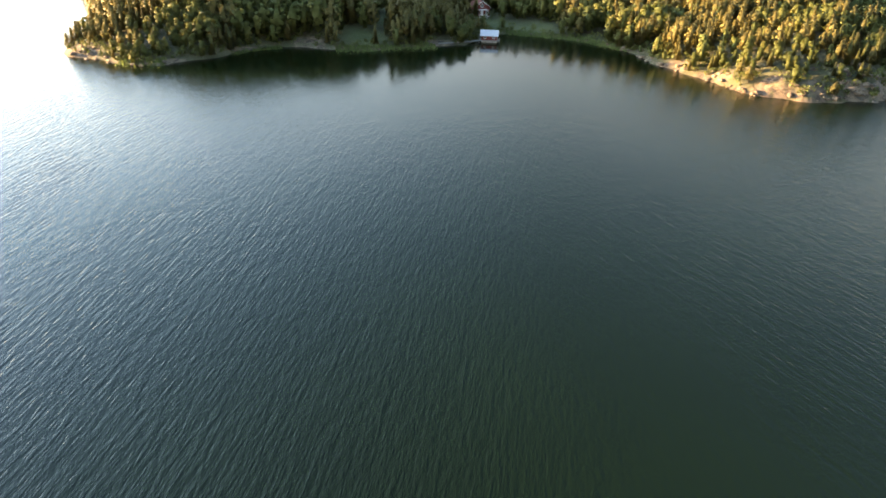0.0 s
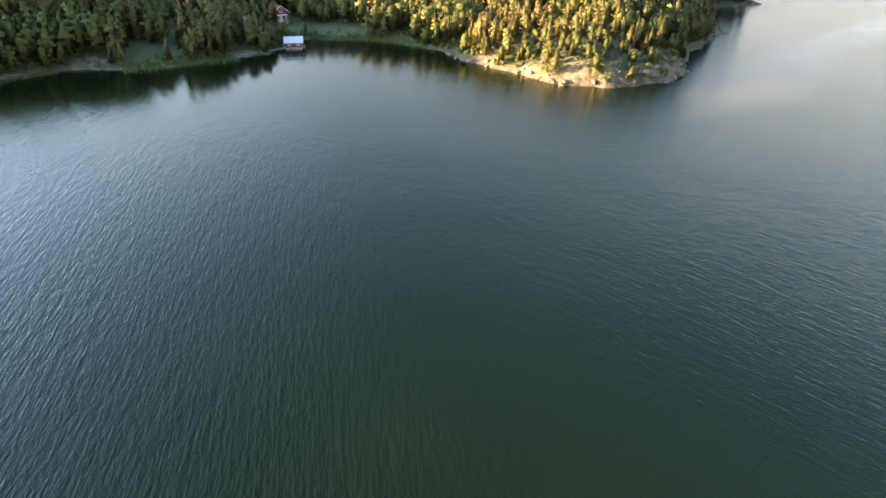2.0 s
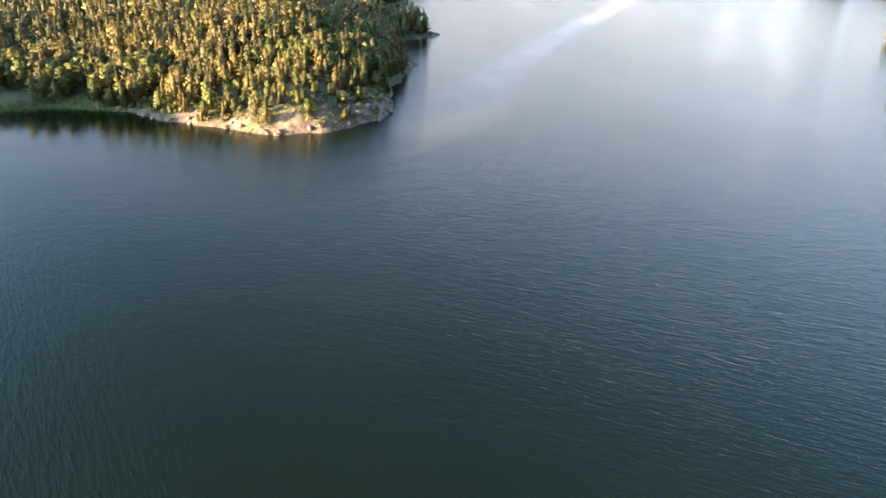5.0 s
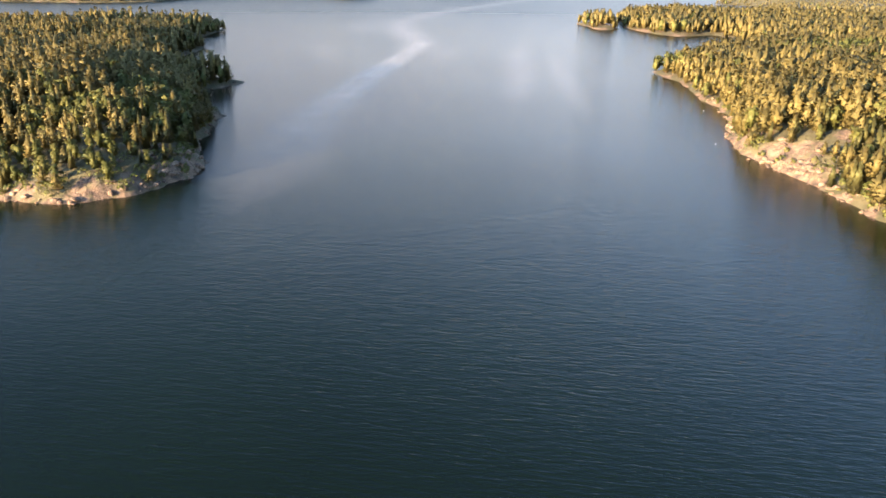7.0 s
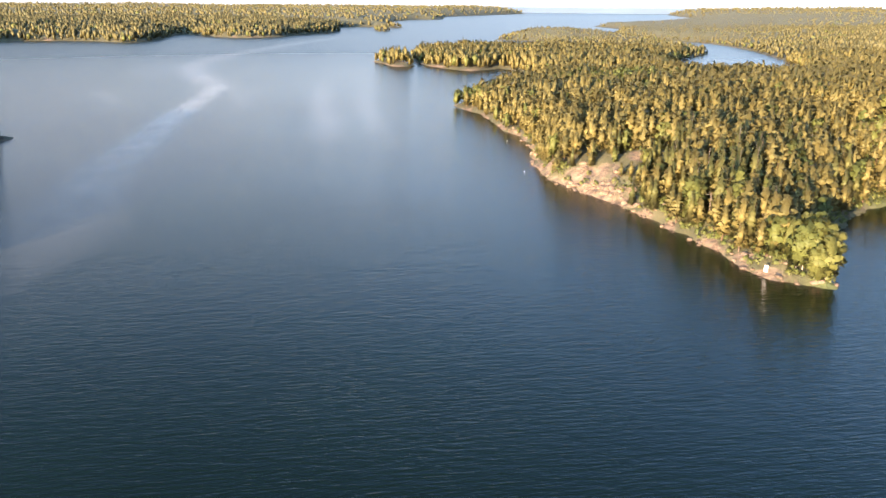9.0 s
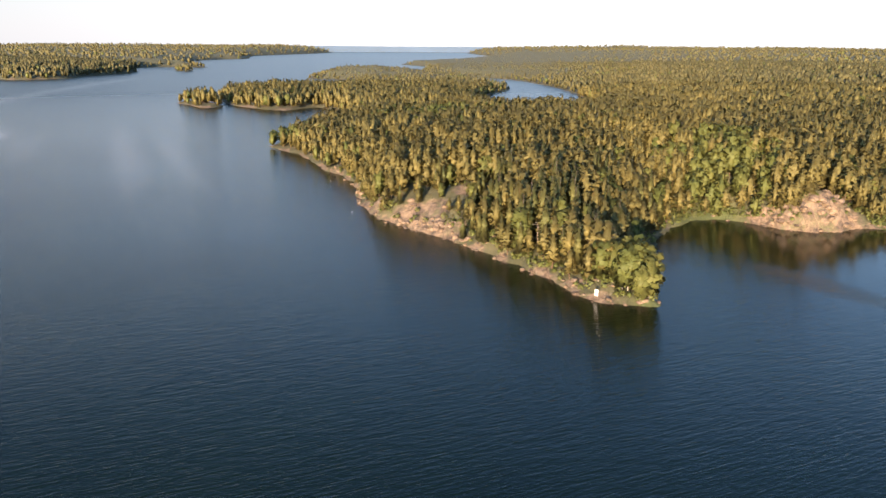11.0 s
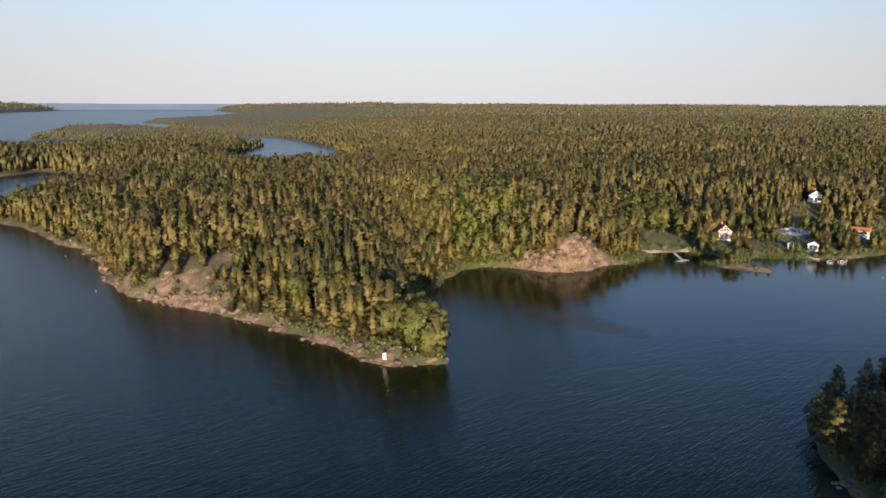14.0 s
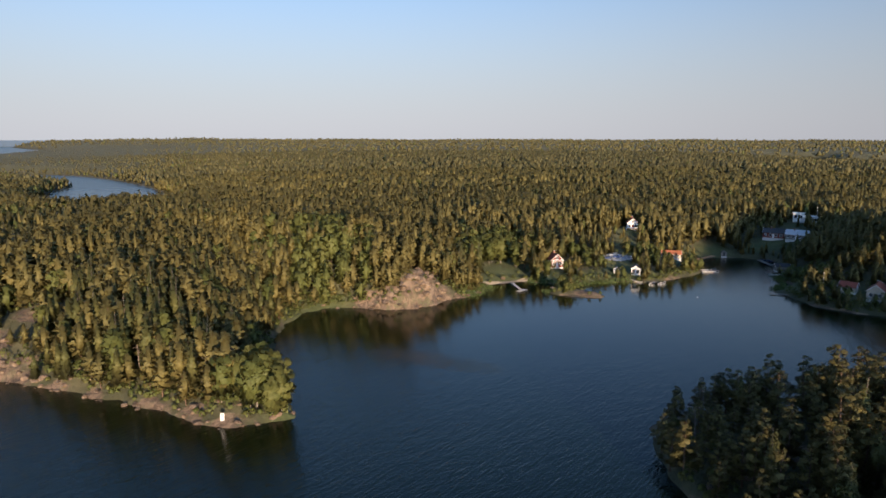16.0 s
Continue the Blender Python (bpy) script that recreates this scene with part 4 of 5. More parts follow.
M_BRICK = simple("chimney_brick", (0.28, 0.12, 0.08), 0.85, grain=6.0, amount=0.4)
M_SAND = simple("beach_sand", (0.36, 0.29, 0.20), 0.95, grain=0.8, amount=0.25)


def window(parent, x, y, z, w, h, side):
    """A window set on a wall: side is the outward axis, +-1 for y, +-2 for x."""
    s = 1 if side > 0 else -1
    fr, pane, sill = bmesh.new(), bmesh.new(), bmesh.new()

    def put(bm, a0, a1, b0, b1, depth0, depth1):
        if abs(side) == 1:
            box(bm, x + a0, x + a1, *sorted((y + s * depth0, y + s * depth1)), z + b0, z + b1)
        else:
            box(bm, *sorted((x + s * depth0, x + s * depth1)), y + a0, y + a1, z + b0, z + b1)

    t = 0.10
    put(fr, -w / 2 - t, -w / 2, -h / 2 - t, h / 2 + t, -0.02, 0.07)
    put(fr, w / 2, w / 2 + t, -h / 2 - t, h / 2 + t, -0.02, 0.07)
    put(fr, -w / 2, w / 2, h / 2, h / 2 + t, -0.02, 0.07)
    put(fr, -w / 2, w / 2, -h / 2 - t, -h / 2, -0.02, 0.07)
    put(fr, -0.03, 0.03, -h / 2, h / 2, -0.02, 0.05)
    put(pane, -w / 2, w / 2, -h / 2, h / 2, -0.01, 0.02)
    put(sill, -w / 2 - 0.15, w / 2 + 0.15, -h / 2 - t - 0.05, -h / 2 - t, -0.02, 0.14)
    frame_ob = part("window", fr, M_WHITE, parent, "white-framed window")
    part("pane", pane, M_GLASS, frame_ob, "dark glass pane")
    part("sill", sill, M_WHITE, frame_ob)


def door(parent, x, y, z, side, material):
    s = 1 if side > 0 else -1
    bm, hd = bmesh.new(), bmesh.new()
    if abs(side) == 1:
        box(bm, x - 0.45, x + 0.45, *sorted((y - s * 0.02, y + s * 0.07)), z, z + 2.05, 0.01)
        box(hd, x + 0.28, x + 0.40, *sorted((y + s * 0.07, y + s * 0.13)), z + 1.0, z + 1.05)
    else:
        box(bm, *sorted((x - s * 0.02, x + s * 0.07)), y - 0.45, y + 0.45, z, z + 2.05, 0.01)
        box(hd, *sorted((x + s * 0.07, x + s * 0.13)), y + 0.28, y + 0.40, z + 1.0, z + 1.05)
    ob = part("door", bm, material, parent)
    part("handle", hd, M_DARK, ob)


def gabled(root, length, width, wall_h, ridge_h, wall, roof, trim=None, eave=0.35, base=0.4):
    """Walls with gables, a plinth, two roof slopes with thickness, and barge boards. Ridge along x."""
    l, w = length / 2, width / 2
    bm = bmesh.new()
    ring = [(-w, base), (w, base), (w, wall_h), (0, ridge_h), (-w, wall_h)]
    a = [bm.verts.new((-l, y, z)) for y, z in ring]
    b = [bm.verts.new((l, y, z)) for y, z in ring]
    bm.faces.new(a), bm.faces.new(b[::-1])
    for i in range(5):
        j = (i + 1) % 5
        bm.faces.new((a[i], b[i], b[j], a[j]))
    part("wall", bm, wall, root)
    bm = bmesh.new()
    box(bm, -l - 0.05, l + 0.05, -w - 0.05, w + 0.05, -1.2, base, 0.03)
    part("plinth", bm, M_CONCRETE, root)
    slope = (ridge_h - wall_h) / w
    for s in (1, -1):
        bm = bmesh.new()
        y1, z1 = s * (w + eave), wall_h - slope * eave
        pts = [(0, ridge_h + 0.06), (y1, z1 + 0.06), (y1, z1 + 0.22), (0, ridge_h + 0.22)]
        a = [bm.verts.new((-l - eave, y, z)) for y, z in pts]
        b = [bm.verts.new((l + eave, y, z)) for y, z in pts]
        bm.faces.new(a), bm.faces.new(b[::-1])
        for i in range(4):
            j = (i + 1) % 4
            bm.faces.new((a[i], b[i], b[j], a[j]))
        part("roof", bm, roof, root)
    for e in (-1, 1):
        bm = bmesh.new()
        for s in (1, -1):
            x = e * (l + eave + 0.02)
            v = [bm.verts.new(p) for p in ((x, 0, ridge_h + 0.24), (x, s * (w + eave), wall_h - slope * eave + 0.24), (x, s * (w + eave), wall_h - slope * eave), (x, 0, ridge_h))]
            f = bm.faces.new(v)
            bmesh.ops.extrude_face_region(bm, geom=[f])
        bmesh.ops.solidify(bm, geom=bm.faces[:], thickness=0.04)
        part("barge_board", bm, trim or M_WHITE, root)


def chimney(root, x, y, z0, z1):
    bm = bmesh.new()
    box(bm, x - 0.3, x + 0.3, y - 0.3, y + 0.3, z0, z1, 0.02)
    ob = part("chimney", bm, M_BRICK, root)
    bm = bmesh.new()
    box(bm, x - 0.36, x + 0.36, y - 0.36, y + 0.36, z1, z1 + 0.1)
    part("cap", bm, M_CONCRETE, ob)


def terrace(root, x0, x1, y0, y1, z, material=None, rail=True):
    bm = bmesh.new()
    n = max(3, int((y1 - y0) / 0.30))
    for i in range(n):
        box(bm, x0, x1, y0 + (y1 - y0) * i / n + 0.01, y0 + (y1 - y0) * (i + 1) / n - 0.01, z - 0.08, z)
    part("deck", bm, material or M_DECK, root, "wooden deck of narrow boards")
    for px, py in ((x0 + 0.1, y0 + 0.1), (x1 - 0.1, y0 + 0.1), (x0 + 0.1, y1 - 0.1), (x1 - 0.1, y1 - 0.1)):
        bm = bmesh.new()
        box(bm, px - 0.07, px + 0.07, py - 0.07, py + 0.07, z - 2.0, z + (0.95 if rail else -0.05))
        part("post", bm, M_WHITE if rail else M_TIMBER, root)
    if rail:
        bm = bmesh.new()
        box(bm, x0, x0 + 0.06, y0, y1, z + 0.88, z + 0.95)
        for i in range(int((y1 - y0) / 0.25)):
            box(bm, x0, x0 + 0.04, y0 + 0.25 * i, y0 + 0.25 * i + 0.1, z + 0.1, z + 0.88)
        part("railing", bm, M_WHITE, root, "white slatted railing")


def facing(x, y, tx, ty):
    """The turn that points a thing's -x end at a place."""
    return math.degrees(math.atan2(y - ty, x - tx))


# the red cottage above the swimming beach
hz = ground(270, -160)
cot = thing("cottage", "red wooden cottage with white balcony above the lawn", "cottage", 270, -160, hz, facing(270, -160, 60, -60))
gabled(cot, 7.5, 5.2, 3.6, 6.0, M_RED, M_TILE_RED)
for wy in (-1.4, 1.4):
    window(cot, -3.75, wy, 1.9, 1.0, 1.1, -2)
window(cot, -3.75, 0.0, 4.4, 1.1, 1.2, -2)
for wx in (-2.0, 1.6):
    window(cot, wx, 2.6, 2.1, 1.0, 1.2, 1)
    window(cot, wx, -2.6, 2.1, 1.0, 1.2, -1)
door(cot, -3.75, 0.0, 0.5, -2, M_WHITE)
terrace(cot, -5.4, -3.8, -2.4, 2.4, 3.1)
chimney(cot, 0.8, 0.3, 5.2, 6.9)

# two white huts by the water
for x, y, l, w, hgt, top, roof, text in ((248.7, -176.5, 2.3, 1.9, 1.9, 2.6, M_ROOF_DARK, "small white shed with a dark felt roof by the reeds"),
                                         (243.0, -182.5, 4.2, 3.7, 2.1, 3.2, M_ROOF_DARK, "white boat shed with gable and dark openings near the pier")):
    hut = thing("shed", text, "shed", x, y, ground(x, y), facing(x, y, 90, 0), group="white sheds by the water")
    gabled(hut, l, w, hgt, top, M_WHITE, roof, base=0.15, eave=0.3)
    window(hut, 0, w / 2, 1.4, 0.7, 0.7, 1)
    for y0, y1 in (((-1.5, -0.3), (0.3, 1.5)) if l > 4 else ((-0.5, 0.5),)):
        bm = bmesh.new()
        box(bm, -l / 2 - 0.06, -l / 2 - 0.004, y0, y1, 0.25, 1.85, 0.01)
        part("boat_door", bm, M_ROOF_DARK, hut, "dark boat-shed door")
    if l > 6:
        window(hut, -l / 2, 0.9, 1.3, 1.0, 0.9, -2)
        window(hut, -l / 2, 0.0, 2.75, 0.5, 0.4, -2)

# the white villa on the hill
hz = ground(306, -244)
villa = thing("villa", "white villa with a red tiled roof high on the slope", "house", 306, -244, hz, facing(306, -244, 60, -20))
gabled(villa, 7.5, 5.6, 3.4, 5.8, M_WHITE, M_TILE_RED)
for wy in (-1.6, 1.6):
    window(villa, -3.75, wy, 1.8, 1.1, 1.2, -2)
window(villa, -3.75, 0.0, 4.2, 1.0, 1.0, -2)
for wx in (-2.2, 0.2, 2.4):
    window(villa, wx, 2.8, 2.2, 1.0, 1.1, 1)
    window(villa, wx, -2.8, 2.2, 1.0, 1.1, -1)
door(villa, -3.75, 0.0, 0.5, -2, M_RED)
terrace(villa, -7.4, -3.8, -5.0, 3.5, 0.7, M_DECK, True)
chimney(villa, 1.2, 0.4, 5.0, 6.7)

# the low pale house on the far hill
hz = ground(260, -330)
low = thing("bungalow", "long pale flat-roofed house with terraces on the rise", "house", 260, -330, hz, facing(260, -330, 120, -60))
for x0, x1, y0, y1, h1 in ((-2.5, 3.0, -7.0, 1.0, 3.2), (-1.0, 4.0, 1.0, 6.5, 4.6)):
    bm = bmesh.new()
    box(bm, x0, x1, y0, y1, -1.5, h1, 0.04)
    part("wall", bm, M_WHITE, low)
    bm = bmesh.new()
    box(bm, x0 - 0.5, x1 + 0.5, y0 - 0.5, y1 + 0.5, h1, h1 + 0.3, 0.03)
    part("roof", bm, M_ROOF_PALE, low)
for wy in (-5.4, -3.0, -0.8):
    window(low, -2.5, wy, 1.7, 1.6, 1.6, -2)
for wy in (2.6, 5.0):
    window(low, -1.0, wy, 2.8, 1.5, 1.8, -2)
terrace(low, -6.5, -2.6, -8.5, 5.0, 0.3, M_CONCRETE, False)

# two houses in the shade at the head of the bay
for x, y, wall, roof, text in ((255, -295, M_RED, M_ROOF_DARK, "dark red house with white windows in the shade"), (242, -295, M_TIMBER, M_ROOF_PALE, "grey timber house with a pale metal roof")):
    hs = thing("house", text, "house", x, y, ground(x, y), facing(x, y, 140, -60) + 90, group="houses at the head of the bay")
    gabled(hs, 10, 6.5, 3.0, 5.0, wall, roof)
    for wx in (-3.6, -1.4, 1.4, 3.6):
        window(hs, wx, 3.25, 1.9, 1.1, 1.2, 1)
    for wy in (-1.5, 1.5):
        window(hs, -5, wy, 1.9, 1.0, 1.2, -2)
    door(hs, 0, 3.25, 0.5, 1, M_WHITE)
    chimney(hs, 1.5, 0.4, 4.2, 5.9)

# the cream house on the east shore with its red-roofed wing
hz = ground(161.5, -218)
cream = thing("house", "cream gabled house with a red roof on the east shore", "house", 161.5, -218, hz, facing(161.5, -218, 120, -100))
gabled(cream, 8.5, 5.6, 3.4, 5.6, M_BEIGE, M_TILE_RED)
window(cream, -4.25, -1.4, 2.0, 1.0, 1.2, -2), window(cream, -4.25, 1.4, 2.0, 1.0, 1.2, -2)
for wx in (-2.4, 0.4, 2.6):
    window(cream, wx, 2.8, 2.1, 1.0, 1.2, 1)
door(cream, -4.25, 0.0, 0.5, -2, M_ROOF_DARK)
chimney(cream, 1.0, 0.3, 4.8, 6.5)
wing = thing("annexe", "low cream annexe with a rusty red roof", "outbuilding", 171, -216.5, ground(171, -216.5), facing(171, -216.5, 140, -100) + 90)
gabled(wing, 5.5, 4.0, 2.4, 3.9, M_BEIGE, M_TILE_RED)
window(wing, -1.2, 2.0, 1.5, 0.9, 0.9, 1), window(wing, 1.2, 2.0, 1.5, 0.9, 0.9, 1)
door(wing, 0.0, 2.0, 0.45, 1, M_WHITE)

# the long low house with the orange roof
lo = thing("lodge", "low lodge with a bright orange tiled roof", "outbuilding", 264.5, -228.5, ground(264.5, -228.5), facing(264.5, -228.5, 100, -60) + 90)
gabled(lo, 9.0, 4.2, 2.3, 3.6, M_BEIGE, M_TILE_ORANGE)
for wx in (-3.0, -1.0, 1.2, 3.2):
    window(lo, wx, 2.1, 1.5, 0.9, 0.9, 1)
door(lo, 0.1, 2.1, 0.4, 1, M_WHITE)

# the red house above the northern landing
hz = ground(13.8, 316)
farm = thing("farmhouse", "red wooden house with white veranda among trees", "house", 13.8, 316, hz, facing(13.8, 316, 5, 0) + 18)
gabled(farm, 9, 7.0, 3.8, 6.4, M_RED, M_TILE_RED)
for wy in (-2.2, 2.2):
    window(farm, -4.5, wy, 2.0, 1.0, 1.3, -2)
window(farm, -4.5, 0, 4.7, 1.2, 1.2, -2)
for wx in (-2.6, 0, 2.6):
    window(farm, wx, -3.5, 2.1, 1.0, 1.3, -1), window(farm, wx, 3.5, 2.1, 1.0, 1.3, 1)
bm = bmesh.new()
for px, py in ((-6.3, -1.5), (-6.3, 1.5)):
    box(bm, px - 0.1, px + 0.1, py - 0.1, py + 0.1, 0, 3.0)
part("veranda_posts", bm, M_WHITE, farm)
bm = bmesh.new()
box(bm, -6.6, -4.5, -1.9, 1.9, 3.0, 3.2, 0.03)
part("veranda_roof", bm, M_WHITE, farm)
terrace(farm, -6.5, -4.5, -1.8, 1.8, 0.5, M_TIMBER)
door(farm, -4.5, 0.0, 0.5, -2, M_WHITE)
chimney(farm, 0.6, 0.4, 5.6, 7.4)

# ---- boathouse and piers ----
def pier(name, label, points, width, z, material, step=2.6):
    """A plank deck on posts along a line of points."""
    root = tagged(new(name), label, "pier", "piers")
    root.matrix_basis = pose(points[0][0], points[0][1], 0)
    ox, oy = points[0]
    for (x0, y0), (x1, y1) in zip(points, points[1:]):
        dx, dy = x1 - x0, y1 - y0
        run = math.hypot(dx, dy)
        ux, uy = dx / run, dy / run
        bm = bmesh.new()
        n = int(run / 0.45) + 1
        for i in range(n):
            a0, a1 = run * i / n + 0.015, run * (i + 1) / n - 0.015
            v = []
            for zz in (z - 0.07, z):
                for a, b in ((a0, -1), (a1, -1), (a1, 1), (a0, 1)):
                    v.append(bm.verts.new((x0 - ox + ux * a - uy * b * width / 2, y0 - oy + uy * a + ux * b * width / 2, zz)))
            for q in ((3, 2, 1, 0), (4, 5, 6, 7), (0, 1, 5, 4), (1, 2, 6, 5), (2, 3, 7, 6), (3, 0, 4, 7)):
                bm.faces.new([v[k] for k in q])
        part("deck", bm, material, root)
        for i in range(int(run / step) + 1):
            for b in (-1, 1):
                bm = bmesh.new()
                px, py = x0 - ox + ux * i * step - uy * b * (width / 2 - 0.1), y0 - oy + uy * i * step + ux * b * (width / 2 - 0.1)
                rod(bm, (px, py, -2.2), (px, py, z + (0.25 if i % 2 else 0.0)), 0.10, 0.09, 6)
                part("post", bm, M_TIMBER, root)
    return root


pier("pier", "grey plank jetty from the shore rocks to the boathouse", [(-3.0, 267.2), (6.5, 270.2), (12.6, 273.6)], 2.0, 0.75, M_TIMBER)
pier("pier", "plank deck on piles that carries the boathouse", [(12.6, 275.2), (20.4, 274.4)], 5.6, 0.8, M_TIMBER)
bh = thing("boathouse", "red boathouse with a pale metal roof over the water", "boathouse", 16.5, 275.6, 0.8, -6)
gabled(bh, 5.8, 4.4, 1.9, 3.3, M_RED, M_ROOF_PALE, base=0.06, eave=0.55)
for wx in (-1.6, 1.6):
    window(bh, wx, -2.2, 1.15, 0.8, 0.7, -1)
window(bh, -2.9, 0.2, 1.15, 0.8, 0.7, -2)
window(bh, 2.9, 0.2, 1.15, 0.8, 0.7, 2)

pier("pier", "narrow white gangway to a small bathing raft", [(260.5, -129.5), (248.5, -124.8)], 1.2, 0.45, M_CONCRETE)
pier("bathing_raft", "pale floating bathing raft at the gangway's end", [(248.0, -126.8), (246.2, -121.6)], 2.2, 0.4, M_CONCRETE)
pier("pier", "grey jetty with boats below the white sheds", [(239.5, -178.5), (231.0, -182.5)], 1.8, 0.55, M_TIMBER)
pier("pier", "pale jetty at the point", [(243.0, -219.0), (238.5, -224.5)], 1.8, 0.55, M_CONCRETE)
pier("pier", "sunlit wooden quay below the lawn", [(258.5, -240.5), (262.0, -257.0)], 2.6, 0.9, M_DECK)
pier("pier", "dark wooden jetty at the head of the bay", [(244.0, -268.0), (236.0, -262.5), (229.0, -258.5)], 2.2, 0.5, M_TIMBER)
pier("pier", "short dark jetty on the east shore", [(187.5, -209.5), (194.5, -204.5)], 1.8, 0.45, M_TIMBER)
pier("pier", "dark plank quay beside the shaded boathouse", [(222.0, -252.0), (214.5, -243.0)], 3.0, 0.6, M_TIMBER)
dark = thing("boathouse", "dark timber boathouse in the shade at the quay", "boathouse", 220.5, -251.0, 0.6, 50)
gabled(dark, 6.0, 3.6, 2.1, 3.2, M_TIMBER, M_ROOF_DARK, base=0.05)
door(dark, -3.0, 0, 0.08, -2, M_ROOF_DARK)
shed2 = thing("shed", "grey waterside shed with a rounded pale roof", "shed", 259.5, -261.5, ground(259.5, -261.5), facing(259.5, -261.5, 120, -100), group="sheds at the quay")
gabled(shed2, 3.4, 2.6, 1.8, 2.7, M_TIMBER, M_ROOF_DARK, M_TIMBER, base=0.1)
door(shed2, -1.7, 0, 0.12, -2, M_ROOF_DARK)


def boat(x, y, turn, length, material, label, cover=None):
    """A small open motor boat: shaped hull, deck rim, windscreen, thwarts and outboard."""
    root = thing("motorboat", label, "boat", x, y, 0.0, turn, group="moored boats")
    beam, bm = length * 0.19, bmesh.new()
    rings = []
    for u, w, keel, rim in ((-0.5, 0.85, -0.12, 0.55), (-0.25, 1.0, -0.2, 0.55), (0.1, 0.95, -0.2, 0.60), (0.33, 0.62, -0.1, 0.70), (0.5, 0.03, 0.25, 0.82)):
        rings.append([bm.verts.new((u * length, s * beam * w * k, z)) for s, k, z in ((-1, 1, rim), (-1, 0.75, 0.05), (0, 0, keel), (1, 0.75, 0.05), (1, 1, rim))])
    for a, b in zip(rings, rings[1:]):
        for i in range(4):
            bm.faces.new((a[i], a[i + 1], b[i + 1], b[i]))
    bm.faces.new(rings[0])
    bmesh.ops.solidify(bm, geom=bm.faces[:], thickness=0.06)
    hull = part("hull", bm, material, root)
    bm = bmesh.new()
    v = [[bm.verts.new((u * length, s * beam * w, z)) for s in (-1, 1)] for u, w, z in ((0.12, 0.92, 0.62), (0.33, 0.60, 0.73), (0.48, 0.06, 0.83))]
    for a, b in zip(v, v[1:]):
        bm.faces.new((a[0], a[1], b[1], b[0]))
    bmesh.ops.solidify(bm, geom=bm.faces[:], thickness=0.05)
    part("foredeck", bm, cover or material, root)
    bm = bmesh.new()
    for s in (-1, 1):
        q = [bm.verts.new(p) for p in ((0.12 * length, s * beam * 0.9, 0.6), (0.16 * length, 0, 0.68), (0.12 * length, 0, 1.05), (0.07 * length, s * beam * 0.75, 1.0))]
        bm.faces.new(q)
    bmesh.ops.solidify(bm, geom=bm.faces[:], thickness=0.03)
    part("windscreen", bm, M_GLASS, root, "tinted windscreen")
    for u in (-0.30, -0.05):
        bm = bmesh.new()
        box(bm, u * length - 0.2, u * length + 0.2, -beam * 0.85, beam * 0.85, 0.28, 0.36, 0.02)
        part("seat", bm, M_TIMBER, root)
    bm = bmesh.new()
    box(bm, -0.5 * length - 0.45, -0.5 * length - 0.02, -0.17, 0.17, 0.45, 1.0, 0.08)
    box(bm, -0.5 * length - 0.30, -0.5 * length - 0.14, -0.06, 0.06, -0.4, 0.45)
    part("outboard_motor", bm, M_DARK, root, "black outboard motor")
    return root


WHITE_BOAT = "white open motorboat moored at a jetty"
for x, y, turn, length in ((237.2, -177.0, 20, 5.2), (230.2, -178.8, -60, 5.6), (228.6, -183.0, -70, 6.0), (236.5, -221.5, -120, 6.2), (238.2, -227.0, -60, 6.6), (235.0, -225.5, -55, 5.0), (227.5, -260.5, 130, 6.0), (216.6, -240.2, 60, 5.5), (264.2, -259.5, 80, 5.0), (240.5, -188.2, 15, 4.4)):
    boat(x, y, turn, length, M_HULL, WHITE_BOAT)
boat(241.5, -270.5, 35, 5.5, M_BLUE, "dark blue motorboat moored at the shaded jetty", M_TIMBER)
boat(236.5, -266.0, 35, 5.0, M_DARK, "dark boat moored at the shaded jetty", M_TIMBER)
boat(262.5, -262.5, 60, 4.2, M_SILVER, "pale blue dinghy drawn up by the shed")
boat(130.5, -84.0, 110, 5.5, M_HULL, "white motorboat lying behind the wooded island")


def car(x, y, turn, paint, label):
    """A parked estate car: body, glasshouse, four wheels with rims, lamps."""
    root = thing("car", label, "car", x, y, ground(x, y), turn, group="parked cars")
    bm = bmesh.new()
    box(bm, -2.2, 2.2, -0.88, 0.88, 0.30, 0.88, 0.12)
    part("body", bm, paint, root)
    bm = bmesh.new()
    lo_ring = [bm.verts.new(p) for p in ((-2.05, -0.80, 0.86), (0.95, -0.80, 0.86), (0.95, 0.80, 0.86), (-2.05, 0.80, 0.86))]
    hi_ring = [bm.verts.new(p) for p in ((-1.75, -0.66, 1.40), (0.25, -0.66, 1.40), (0.25, 0.66, 1.40), (-1.75, 0.66, 1.40))]
    for i in range(4):
        j = (i + 1) % 4
        bm.faces.new((lo_ring[i], lo_ring[j], hi_ring[j], hi_ring[i]))
    bm.faces.new(hi_ring)
    part("windows", bm, M_GLASS, root)
    bm = bmesh.new()
    box(bm, -1.78, 0.28, -0.68, 0.68, 1.40, 1.46, 0.03)
    part("roof", bm, paint, root)
    for wx in (-1.35, 1.38):
        for wy in (-0.80, 0.80):
            bm, rm = bmesh.new(), bmesh.new()
            rod(bm, (wx, wy - 0.11, 0.32), (wx, wy + 0.11, 0.32), 0.32, None, 14)
            tyre = part("wheel", bm, M_DARK, root)
            rod(rm, (wx, wy - 0.12, 0.32), (wx, wy + 0.12, 0.32), 0.19, None, 10)
            part("rim", rm, M_SILVER, tyre)
    for wy in (-0.6, 0.6):
        bm = bmesh.new()
        box(bm, 2.17, 2.23, wy - 0.17, wy + 0.17, 0.58, 0.74, 0.02)
        part("headlight", bm, M_GLASS, root)


